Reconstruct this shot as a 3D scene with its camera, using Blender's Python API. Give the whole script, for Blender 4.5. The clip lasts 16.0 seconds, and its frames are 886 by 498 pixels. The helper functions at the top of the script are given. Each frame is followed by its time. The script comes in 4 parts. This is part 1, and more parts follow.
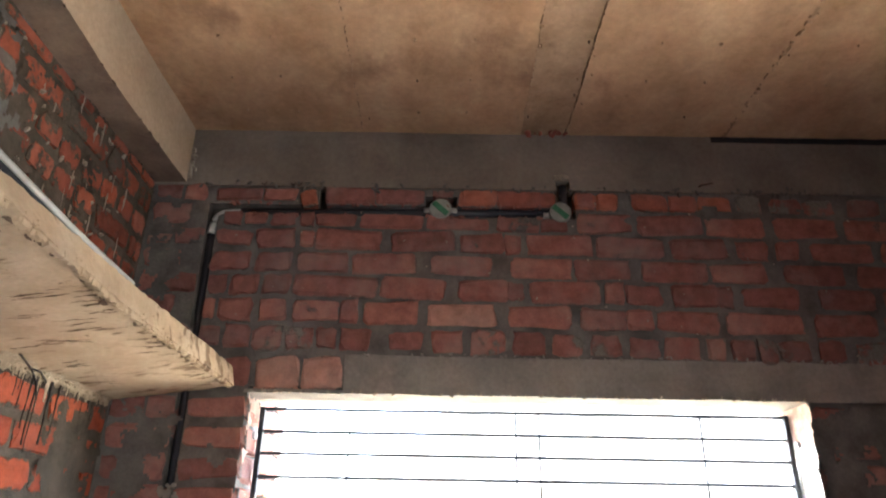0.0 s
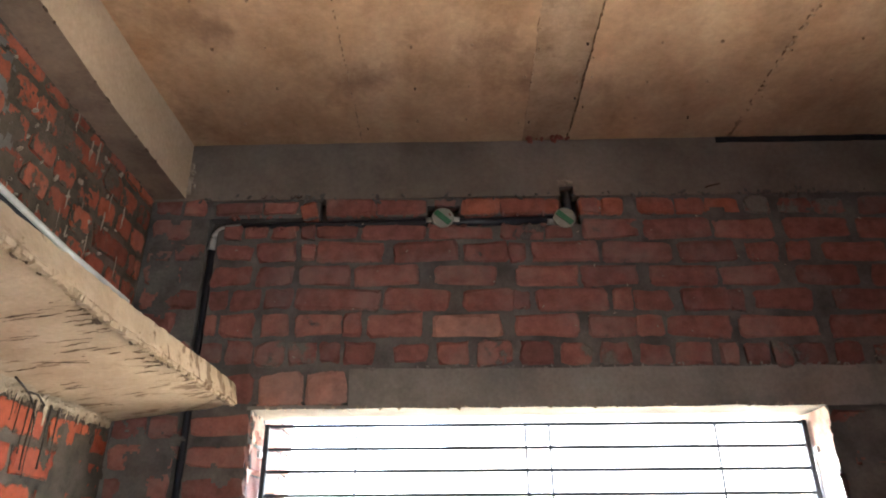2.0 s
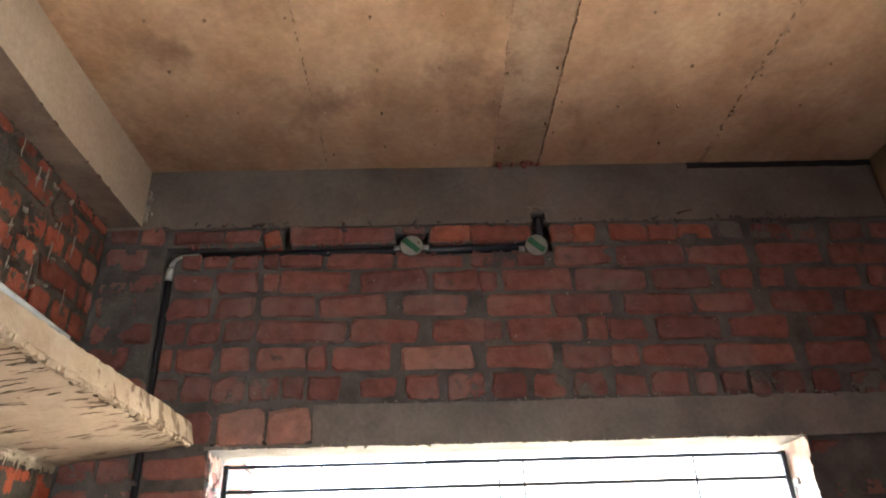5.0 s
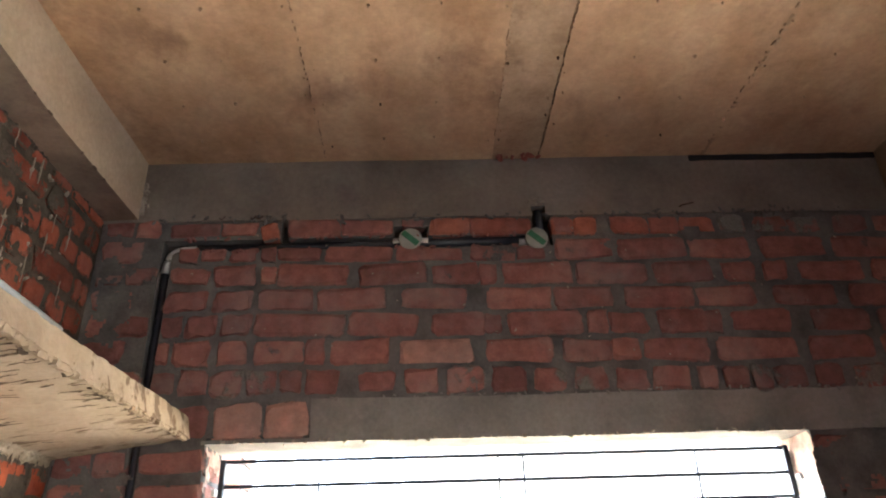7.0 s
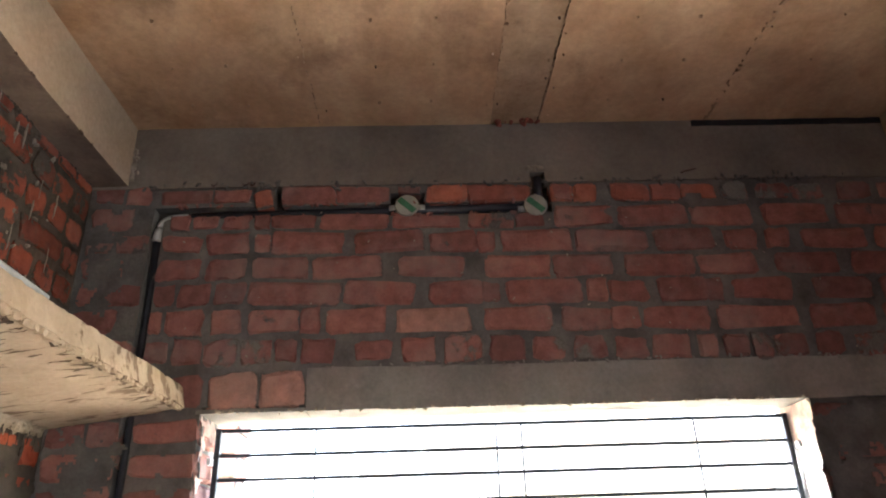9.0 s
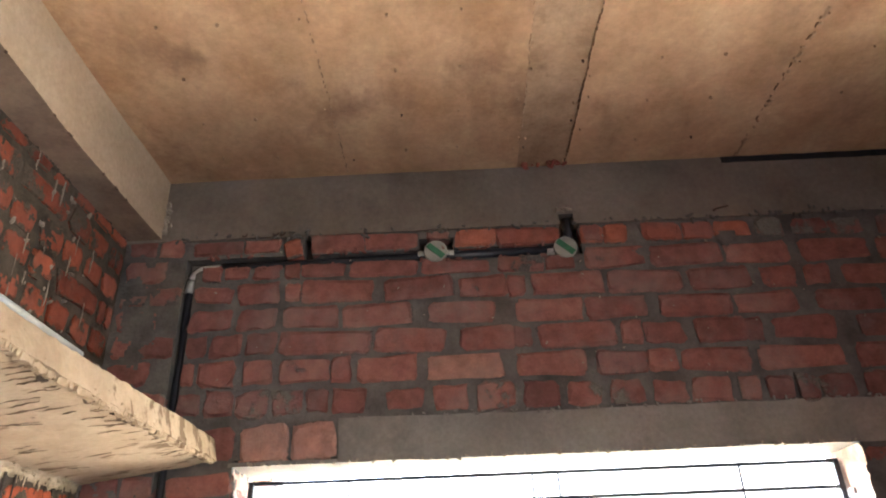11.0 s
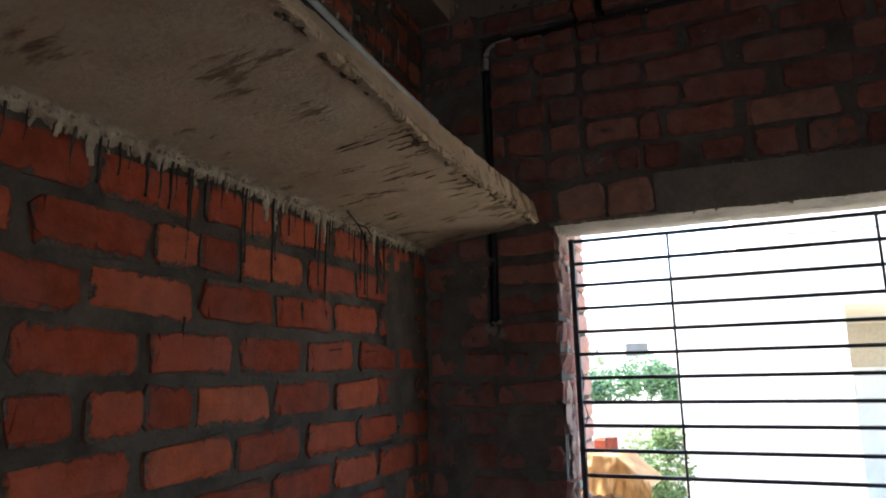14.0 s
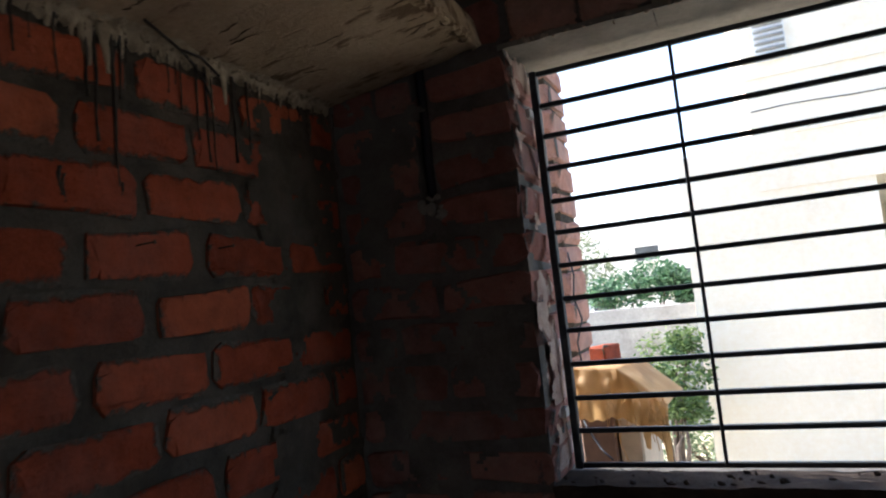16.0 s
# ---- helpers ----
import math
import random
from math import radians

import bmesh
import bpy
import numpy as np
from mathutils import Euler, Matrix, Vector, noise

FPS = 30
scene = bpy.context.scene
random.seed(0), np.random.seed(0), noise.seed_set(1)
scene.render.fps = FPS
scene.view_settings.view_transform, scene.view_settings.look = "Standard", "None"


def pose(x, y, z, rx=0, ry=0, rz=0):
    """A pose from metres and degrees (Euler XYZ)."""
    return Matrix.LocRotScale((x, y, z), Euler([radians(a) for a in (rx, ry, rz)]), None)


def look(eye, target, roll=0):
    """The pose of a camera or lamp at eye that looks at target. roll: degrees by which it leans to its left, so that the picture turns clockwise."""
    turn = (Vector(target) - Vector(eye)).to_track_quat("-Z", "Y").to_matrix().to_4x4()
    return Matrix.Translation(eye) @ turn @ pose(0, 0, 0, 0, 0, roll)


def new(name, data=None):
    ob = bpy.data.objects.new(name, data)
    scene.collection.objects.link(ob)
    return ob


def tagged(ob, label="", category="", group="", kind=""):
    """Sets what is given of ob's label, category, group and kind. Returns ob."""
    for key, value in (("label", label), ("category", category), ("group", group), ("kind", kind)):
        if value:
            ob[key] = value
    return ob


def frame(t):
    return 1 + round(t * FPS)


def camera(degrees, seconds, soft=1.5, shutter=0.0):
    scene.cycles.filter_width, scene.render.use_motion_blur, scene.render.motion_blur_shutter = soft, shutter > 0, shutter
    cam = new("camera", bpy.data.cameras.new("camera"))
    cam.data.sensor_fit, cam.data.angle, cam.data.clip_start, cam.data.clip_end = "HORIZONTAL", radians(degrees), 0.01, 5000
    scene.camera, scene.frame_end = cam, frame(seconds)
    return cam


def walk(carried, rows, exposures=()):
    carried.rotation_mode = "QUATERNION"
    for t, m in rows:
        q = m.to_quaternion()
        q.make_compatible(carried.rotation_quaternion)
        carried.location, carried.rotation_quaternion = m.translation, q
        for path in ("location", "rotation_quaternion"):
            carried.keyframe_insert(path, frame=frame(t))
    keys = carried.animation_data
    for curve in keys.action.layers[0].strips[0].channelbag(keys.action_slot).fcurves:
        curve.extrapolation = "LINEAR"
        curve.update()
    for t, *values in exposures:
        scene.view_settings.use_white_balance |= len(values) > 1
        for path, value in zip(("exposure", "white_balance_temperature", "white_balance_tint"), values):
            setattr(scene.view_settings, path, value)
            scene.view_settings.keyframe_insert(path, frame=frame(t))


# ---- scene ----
cam = camera(66.6, 16.0, soft=2.0, shutter=0.2)
PATH = [
    (0, (0.023, -0.303, 1.644), (0.009, 1.535, 2.431), 1.1),
    (0.5, (0.03, -0.274, 1.65), (0.026, 1.626, 2.273), -0.4),
    (1, (0.034, -0.258, 1.636), (-0.001, 1.581, 2.421), -0.2),
    (1.5, (0.037, -0.251, 1.642), (0.006, 1.58, 2.446), 0.1),
    (2, (0.04, -0.259, 1.651), (0.003, 1.564, 2.472), -0.3),
    (2.5, (0.041, -0.268, 1.651), (-0.007, 1.549, 2.485), -0.0),
    (3, (0.043, -0.262, 1.653), (-0.004, 1.549, 2.501), 0.0),
    (3.5, (0.042, -0.258, 1.657), (0.028, 1.5, 2.611), 0.0),
    (4, (0.051, -0.234, 1.668), (0.073, 1.53, 2.609), -1.1),
    (4.5, (0.049, -0.219, 1.682), (0.072, 1.556, 2.603), -1.7),
    (5, (0.054, -0.185, 1.687), (0.099, 1.603, 2.582), -1.8),
    (5.2, (0.06, -0.179, 1.685), (0.093, 1.611, 2.577), -1.6),
    (7.5, (0.058, -0.147, 1.684), (0.113, 1.646, 2.568), -1.9),
    (8, (0.074, -0.134, 1.701), (0.163, 1.675, 2.548), -2.3),
    (8.5, (0.064, -0.12, 1.709), (0.128, 1.715, 2.502), -1.6),
    (9, (0.054, -0.112, 1.697), (0.108, 1.718, 2.502), -1.9),
    (9.2, (0.059, -0.121, 1.708), (0.098, 1.715, 2.499), -1.9),
    (11.5, (0.053, -0.103, 1.722), (-0.034, 1.663, 2.658), -2.6),
    (12, (0.069, -0.173, 1.798), (-0.275, 1.624, 2.605), 0.1),
    (12.5, (0.001, -0.184, 1.751), (-0.527, 1.601, 2.483), 1.3),
    (13, (-0.084, -0.187, 1.7), (-0.77, 1.589, 2.311), 1.8),
    (13.5, (-0.141, -0.159, 1.664), (-0.899, 1.636, 2.116), 2.2),
    (14, (-0.166, -0.131, 1.628), (-0.92, 1.686, 1.986), -1.4),
    (14.5, (-0.181, -0.106, 1.592), (-0.922, 1.729, 1.88), -3.2),
    (15, (-0.154, 0.067, 1.517), (-0.886, 1.927, 1.576), -3.9),
    (15.5, (-0.222, 0.348, 1.512), (-1.061, 2.157, 1.655), -1.9),
    (16, (-0.237, 0.611, 1.55), (-1.036, 2.438, 1.692), -6.3),
]
EXPOSURE = [(0.0, 5.65), (0.3, 5.75), (0.7, 4.5), (1.0, 5.05), (1.5, 5.6), (3.0, 5.5), (5.0, 5.65), (9.0, 5.6), (11.5, 6.05), (12.5, 5.85), (13.0, 4.8), (13.5, 3.55), (14.0, 3.2), (14.5, 2.85), (15.0, 1.85), (15.5, 1.8), (16.0, 2.05)]
EXPOSURE = [(t, stops, 5900 if t < 13 else 5800, 12) for t, stops in EXPOSURE]
walk(cam, [(t, look(eye, target, roll)) for t, eye, target, roll in PATH], EXPOSURE)

# ---- world and sun ----
world = bpy.data.worlds.new("world")
scene.world = world
world.use_nodes = True
wn = world.node_tree
sky = wn.nodes.new("ShaderNodeTexSky")
sky.sky_type = "NISHITA"
sky.sun_disc = False
sky.sun_elevation = radians(43)
sky.sun_rotation = radians(-72)
sky.dust_density = 2.5
wn.links.new(sky.outputs[0], wn.nodes["Background"].inputs[0])
wn.nodes["Background"].inputs[1].default_value = 0.15

sun_data = bpy.data.lights.new("sun", "SUN")
sun_data.energy, sun_data.angle, sun_data.color = 2.8, radians(0.5), (1.0, 0.93, 0.82)
sun = new("sun", sun_data)
sun.matrix_world = look((-9, 7.4, 8), (-7.65, 6.98, 6.7))

# daylight in the door opening of the side wall, behind the view
day = bpy.data.lights.new("daylight", "AREA")
day.shape, day.size, day.size_y, day.energy, day.color = "RECTANGLE", 0.95, 1.9, 0.7, (1.0, 0.94, 0.88)
day_ob = new("daylight", day)
day_ob.matrix_world = look((2.06, -1.25, 1.03), (0.0, -0.1, 1.25))


# ---- materials ----
def nodes_of(name):
    m = bpy.data.materials.new(name)
    m.use_nodes = True
    t = m.node_tree
    return m, t, t.nodes["Principled BSDF"]


def noise_node(t, scale, detail=4.0, rough=0.55, stretch=None, offset=(0, 0, 0)):
    geo = t.nodes.new("ShaderNodeNewGeometry")
    mp = t.nodes.new("ShaderNodeMapping")
    mp.inputs["Location"].default_value = offset
    mp.inputs["Scale"].default_value = stretch or (1, 1, 1)
    n = t.nodes.new("ShaderNodeTexNoise")
    n.inputs["Scale"].default_value = scale
    n.inputs["Detail"].default_value = detail
    n.inputs["Roughness"].default_value = rough
    t.links.new(geo.outputs["Position"], mp.inputs[0])
    t.links.new(mp.outputs[0], n.inputs["Vector"])
    return n.outputs["Fac"]


def ramp(t, fac, stops):
    r = t.nodes.new("ShaderNodeValToRGB")
    els = r.color_ramp.elements
    while len(els) < len(stops):
        els.new(0.5)
    for e, (p, c) in zip(els, stops):
        e.position = p
        e.color = (*c, 1) if isinstance(c, tuple) else (c, c, c, 1)
    t.links.new(fac, r.inputs[0])
    return r.outputs[0]


def mix(t, fac, a, b, mode="MIX"):
    m = t.nodes.new("ShaderNodeMix")
    m.data_type, m.blend_type = "RGBA", mode
    for sock, v in ((m.inputs[0], fac), (m.inputs[6], a), (m.inputs[7], b)):
        if isinstance(v, (int, float)):
            sock.default_value = v
        elif isinstance(v, tuple):
            sock.default_value = (*v, 1)
        else:
            t.links.new(v, sock)
    return m.outputs[2]


def bump(t, bsdf, fac, strength, dist):
    b = t.nodes.new("ShaderNodeBump")
    b.inputs["Strength"].default_value = strength
    b.inputs["Distance"].default_value = dist
    t.links.new(fac, b.inputs["Height"])
    t.links.new(b.outputs[0], bsdf.inputs["Normal"])


def add(t, a, b, k=1.0):
    m = t.nodes.new("ShaderNodeMath")
    m.operation = "MULTIPLY_ADD"
    t.links.new(b, m.inputs[0])
    m.inputs[1].default_value = k
    t.links.new(a, m.inputs[2])
    return m.outputs[0]


def rough_mat(name, dark, light, stain=None, scale=3.0, grain=60.0, bump_k=0.5, dist=0.004, roughness=0.92, stretch=None, stain_cut=0.58):
    m, t, p = nodes_of(name)
    big = noise_node(t, scale, 5, 0.6, stretch)
    fine = noise_node(t, grain, 6, 0.7)
    col = ramp(t, big, [(0.32, dark), (0.68, light)])
    col = mix(t, 0.35, col, ramp(t, fine, [(0.3, 0.35), (0.7, 0.75)]), "OVERLAY")
    if stain:
        st = noise_node(t, scale * 0.7, 6, 0.65, stretch, (3.1, 7.7, 1.3))
        col = mix(t, ramp(t, st, [(stain_cut, 0.0), (stain_cut + 0.14, 0.75)]), col, stain)
    t.links.new(col, p.inputs["Base Color"])
    p.inputs["Roughness"].default_value = roughness
    p.inputs["Specular IOR Level"].default_value = 0.25
    bump(t, p, add(t, fine, big, 0.6), bump_k, dist)
    return m


def brick_mat(name, smear, smear_scale=7.0, dust=0.25, rim=0.075, tints=((0.21, 0.045, 0.027), (0.33, 0.075, 0.038), (0.42, 0.12, 0.06)), stretch=(1, 1, 0.8), cement=((0.065, 0.06, 0.054), (0.17, 0.157, 0.14))):
    m, t, p = nodes_of(name)
    info = t.nodes.new("ShaderNodeObjectInfo")
    base = ramp(t, info.outputs["Random"], [(0.0, tints[0]), (0.5, tints[1]), (1.0, tints[2])])
    mott = noise_node(t, 22, 6, 0.65)
    fine = noise_node(t, 140, 4, 0.7)
    base = mix(t, 0.55, base, ramp(t, mott, [(0.3, 0.25), (0.7, 0.72)]), "OVERLAY")
    base = mix(t, 0.25, base, ramp(t, fine, [(0.3, 0.3), (0.7, 0.7)]), "OVERLAY")
    d = noise_node(t, 4.0, 6, 0.7, None, (1, 5, 2))
    base = mix(t, ramp(t, d, [(0.45, 0.0), (0.75, dust)]), base, (0.30, 0.26, 0.23))
    s = noise_node(t, smear_scale, 7, 0.68, stretch, (9, 2, 4))
    cut = 0.80 - 0.42 * smear
    grey = ramp(t, fine, [(0.3, cement[0]), (0.75, cement[1])])
    mask = ramp(t, s, [(cut, 0.0), (cut + 0.05, 1.0)])
    tc = t.nodes.new("ShaderNodeTexCoord")
    sep = t.nodes.new("ShaderNodeSeparateXYZ")
    t.links.new(tc.outputs["Object"], sep.inputs[0])

    def math_node(op, a, b):
        m = t.nodes.new("ShaderNodeMath")
        m.operation = op
        for sock, v in zip(m.inputs, (a, b)):
            if isinstance(v, (int, float)):
                sock.default_value = v
            else:
                t.links.new(v, sock)
        return m.outputs[0]
    rim_x = math_node("MULTIPLY", math_node("SUBTRACT", 0.5, math_node("ABSOLUTE", sep.outputs[0], 0)), 0.24)
    rim_z = math_node("MULTIPLY", math_node("SUBTRACT", 0.5, math_node("ABSOLUTE", sep.outputs[2], 0)), 0.082)
    rag = noise_node(t, 38, 6, 0.7, None, (4, 4, 1))
    edge = math_node("SUBTRACT", math_node("MULTIPLY", math_node("SUBTRACT", rag, 0.42), rim), math_node("MINIMUM", rim_x, rim_z))
    front = math_node("LESS_THAN", sep.outputs[1], -0.36)
    mask = math_node("MAXIMUM", mask, math_node("MULTIPLY", front, ramp(t, edge, [(0.0, 0.0), (0.006, 1.0)])))
    col = mix(t, mask, base, grey)
    t.links.new(col, p.inputs["Base Color"])
    p.inputs["Roughness"].default_value = 0.93
    p.inputs["Specular IOR Level"].default_value = 0.2
    bump(t, p, add(t, add(t, mott, fine, 0.5), mask, 0.7), 0.9, 0.006)
    return m


def plain_mat(name, colour, roughness=0.5, metal=0.0, vary=0.25, scale=30.0, bump_k=0.15):
    m, t, p = nodes_of(name)
    n = noise_node(t, scale, 5, 0.6)
    lo = tuple(c * (1 - vary) for c in colour)
    hi = tuple(min(1.0, c * (1 + vary * 0.6)) for c in colour)
    t.links.new(ramp(t, n, [(0.3, lo), (0.7, hi)]), p.inputs["Base Color"])
    p.inputs["Roughness"].default_value = roughness
    p.inputs["Metallic"].default_value = metal
    bump(t, p, n, bump_k, 0.002)
    return m


MORTAR = rough_mat("mortar", (0.043, 0.034, 0.024), (0.106, 0.085, 0.063), None, 9, 90, 0.9, 0.006)
MORTAR_DARK = rough_mat("mortar_grey", (0.08, 0.074, 0.066), (0.165, 0.152, 0.136), None, 9, 90, 0.9, 0.006)
BACK_TINTS = ((0.185, 0.080, 0.066), (0.255, 0.106, 0.084), (0.33, 0.142, 0.108))
BRICK_BACK = brick_mat("brick_back_wall", 0.40, 6.0, 0.5, 0.030, BACK_TINTS)
BRICK_PALE = brick_mat("pale_brick", 0.15, 6.0, 0.6, 0.030, ((0.40, 0.21, 0.155), (0.42, 0.22, 0.165), (0.44, 0.235, 0.175)))
BRICK_ORANGE = brick_mat("chipped_brick", 0.22, 6.0, 0.3, 0.030, ((0.27, 0.092, 0.064), (0.33, 0.11, 0.07), (0.39, 0.135, 0.082)))
BRICK_SMEARED = brick_mat("cement_smeared_brick", 0.66, 9.0, 0.6, 0.04, BACK_TINTS, cement=((0.13, 0.118, 0.10), (0.24, 0.218, 0.19)))
BRICK_LOW = brick_mat("brick_left_wall", 0.20, 8.0, 0.16, 0.060, ((0.20, 0.037, 0.015), (0.315, 0.060, 0.024), (0.39, 0.095, 0.040)), cement=((0.055, 0.045, 0.034), (0.14, 0.116, 0.088)))
BRICK_HIGH = brick_mat("brick_splashed", 0.64, 9.0, 0.2, 0.075, ((0.17, 0.042, 0.023), (0.26, 0.066, 0.035), (0.35, 0.10, 0.052)), cement=((0.055, 0.045, 0.034), (0.14, 0.116, 0.088)))
CEILING = rough_mat("shuttered_concrete", (0.35, 0.205, 0.108), (0.54, 0.365, 0.218), (0.20, 0.108, 0.064), 3.6, 45, 0.6, 0.004, 0.8, (1, 0.7, 1), 0.54)
STRIP = rough_mat("rough_concrete_strip", (0.29, 0.187, 0.108), (0.45, 0.312, 0.195), (0.165, 0.10, 0.062), 9, 60, 0.8, 0.005)
SEAM = rough_mat("leaked_cement_seam", (0.17, 0.105, 0.06), (0.36, 0.24, 0.15), None, 20, 90, 0.8, 0.004)
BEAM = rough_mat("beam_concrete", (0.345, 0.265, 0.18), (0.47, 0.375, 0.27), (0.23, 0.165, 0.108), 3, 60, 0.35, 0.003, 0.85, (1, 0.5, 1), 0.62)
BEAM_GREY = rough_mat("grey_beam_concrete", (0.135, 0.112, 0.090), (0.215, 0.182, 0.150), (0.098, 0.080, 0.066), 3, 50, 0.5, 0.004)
LINTEL = rough_mat("lintel_concrete", (0.19, 0.175, 0.152), (0.295, 0.272, 0.238), (0.14, 0.127, 0.111), 5, 60, 0.5, 0.004)
SPLASH = rough_mat("slurry", (0.21, 0.178, 0.138), (0.41, 0.352, 0.28), None, 20, 90, 0.9, 0.006)
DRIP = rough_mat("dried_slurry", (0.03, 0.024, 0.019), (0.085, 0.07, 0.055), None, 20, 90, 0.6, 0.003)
PALE_CEMENT = rough_mat("pale_cement", (0.40, 0.39, 0.36), (0.62, 0.61, 0.57), (0.25, 0.24, 0.22), 14, 80, 1.0, 0.008)
PINK_CEMENT = rough_mat("brick_dust_cement", (0.38, 0.24, 0.19), (0.56, 0.45, 0.38), (0.24, 0.14, 0.11), 16, 80, 1.0, 0.010)
SCAR = rough_mat("torn_concrete", (0.07, 0.048, 0.03), (0.21, 0.155, 0.10), None, 25, 90, 0.8, 0.004)
PLASTER = rough_mat("raw_brickwork", (0.11, 0.065, 0.05), (0.18, 0.095, 0.07), None, 2, 50, 0.5, 0.004)
FLOOR = rough_mat("dusty_screed", (0.09, 0.075, 0.06), (0.16, 0.135, 0.11), (0.10, 0.06, 0.045), 2, 40, 0.6, 0.004)
IRON = plain_mat("dark_painted_iron", (0.035, 0.04, 0.045), 0.55, 0.3, 0.4, 60)
TAB = plain_mat("galvanised_tab", (0.55, 0.57, 0.56), 0.5, 0.4, 0.3, 60)
PVC = plain_mat("white_pvc", (0.42, 0.42, 0.395), 0.4, 0, 0.2, 20)
SOFFIT = rough_mat("brown_soffit", (0.13, 0.09, 0.065), (0.23, 0.165, 0.12), (0.10, 0.06, 0.045), 5, 60, 0.8, 0.006)
# one dark brown mortar for the sill and the crumbs on it
SILL = rough_mat("dark_brown_sill", (0.03, 0.021, 0.015), (0.07, 0.05, 0.037), None, 12, 90, 0.9, 0.006)
GREY_PVC = plain_mat("dusty_pvc", (0.31, 0.31, 0.275), 0.35, 0, 0.3, 14)
GREEN = plain_mat("green_tape", (0.035, 0.17, 0.085), 0.45, 0, 0.25, 50)
BLACK_PIPE = plain_mat("black_conduit", (0.02, 0.022, 0.03), 0.5, 0, 0.3, 30)
# flat black for the tube and strip that stand for shaded gaps
MATT_BLACK = plain_mat("gap_black", (0.016, 0.017, 0.018), 0.95, 0, 0.4, 30)
NAIL = plain_mat("rusty_nail", (0.09, 0.05, 0.03), 0.7, 0.5, 0.4, 80)
CREAM = rough_mat("cream_wall_paint", (0.80, 0.685, 0.51), (0.88, 0.78, 0.61), (0.70, 0.60, 0.44), 0.9, 20, 0.2, 0.003, 0.85, None, 0.66)
WHITE = rough_mat("white_wall_paint", (0.72, 0.71, 0.68), (0.82, 0.81, 0.78), (0.6, 0.58, 0.54), 0.8, 20, 0.2, 0.003, 0.85, None, 0.66)
TAN = rough_mat("tan_wall_paint", (0.50, 0.43, 0.32), (0.62, 0.54, 0.42), None, 0.8, 20, 0.2, 0.003)
GREYWALL = rough_mat("weathered_wall", (0.24, 0.245, 0.245), (0.37, 0.375, 0.37), (0.13, 0.125, 0.12), 1.2, 25, 0.4, 0.004)
DARKGLASS = plain_mat("dark_pane", (0.10, 0.11, 0.12), 0.15, 0, 0.2, 5, 0.0)
BROWN = plain_mat("brown_wood", (0.20, 0.11, 0.07), 0.6, 0, 0.35, 12)
CARD = plain_mat("pale_board", (0.55, 0.45, 0.33), 0.8, 0, 0.2, 12)
GROUND = rough_mat("dry_earth", (0.34, 0.30, 0.22), (0.50, 0.45, 0.34), (0.20, 0.24, 0.10), 0.8, 12, 0.6, 0.02)
BARK = plain_mat("bark", (0.16, 0.12, 0.09), 0.9, 0, 0.4, 20, 0.6)
LOOSE_BRICK = brick_mat("loose_brick", 0.1, 8, 0.2)


def loft_mat():
    """Board-marked concrete: tan, with brown blotches drawn out across the slab and darker broad stains."""
    m, t, p = nodes_of("loft_concrete")
    big = noise_node(t, 3.2, 5, 0.6)
    fine = noise_node(t, 70, 6, 0.7)
    col = ramp(t, big, [(0.32, (0.36, 0.262, 0.16)), (0.68, (0.55, 0.435, 0.295))])
    col = mix(t, 0.3, col, ramp(t, fine, [(0.3, 0.35), (0.7, 0.75)]), "OVERLAY")
    broad = noise_node(t, 3.0, 3, 0.5, None, (5, 1, 2))
    blot = noise_node(t, 13, 5, 0.6, (0.5, 1.7, 1), (2, 8, 1))
    both = add(t, blot, broad, 0.55)
    mask = ramp(t, both, [(0.86, 0.0), (0.94, 0.85)])
    col = mix(t, mask, col, (0.155, 0.098, 0.052))
    pit = noise_node(t, 34, 4, 0.6, (0.6, 1.6, 1), (7, 3, 1))
    col = mix(t, ramp(t, pit, [(0.68, 0.0), (0.74, 0.7)]), col, (0.12, 0.08, 0.045))
    t.links.new(col, p.inputs["Base Color"])
    p.inputs["Roughness"].default_value = 0.92
    p.inputs["Specular IOR Level"].default_value = 0.25
    bump(t, p, add(t, add(t, fine, big, 0.6), mask, -0.9), 0.8, 0.006)
    return m


LOFT = loft_mat()
SLURRY = rough_mat("tan_slurry", (0.25, 0.195, 0.13), (0.47, 0.385, 0.27), None, 18, 90, 0.9, 0.006)


def tarp_mat():
    m, t, p = nodes_of("ochre_tarpaulin")
    n = noise_node(t, 8, 6, 0.6, (1, 1, 0.4))
    col = ramp(t, n, [(0.3, (0.44, 0.25, 0.09)), (0.7, (0.62, 0.41, 0.19))])
    t.links.new(col, p.inputs["Base Color"])
    p.inputs["Roughness"].default_value = 0.6
    tr = t.nodes.new("ShaderNodeBsdfTranslucent")
    t.links.new(col, tr.inputs["Color"])
    mx = t.nodes.new("ShaderNodeMixShader")
    mx.inputs[0].default_value = 0.35
    t.links.new(p.outputs[0], mx.inputs[1])
    t.links.new(tr.outputs[0], mx.inputs[2])
    t.links.new(mx.outputs[0], t.nodes["Material Output"].inputs[0])
    bump(t, p, n, 0.4, 0.01)
    return m


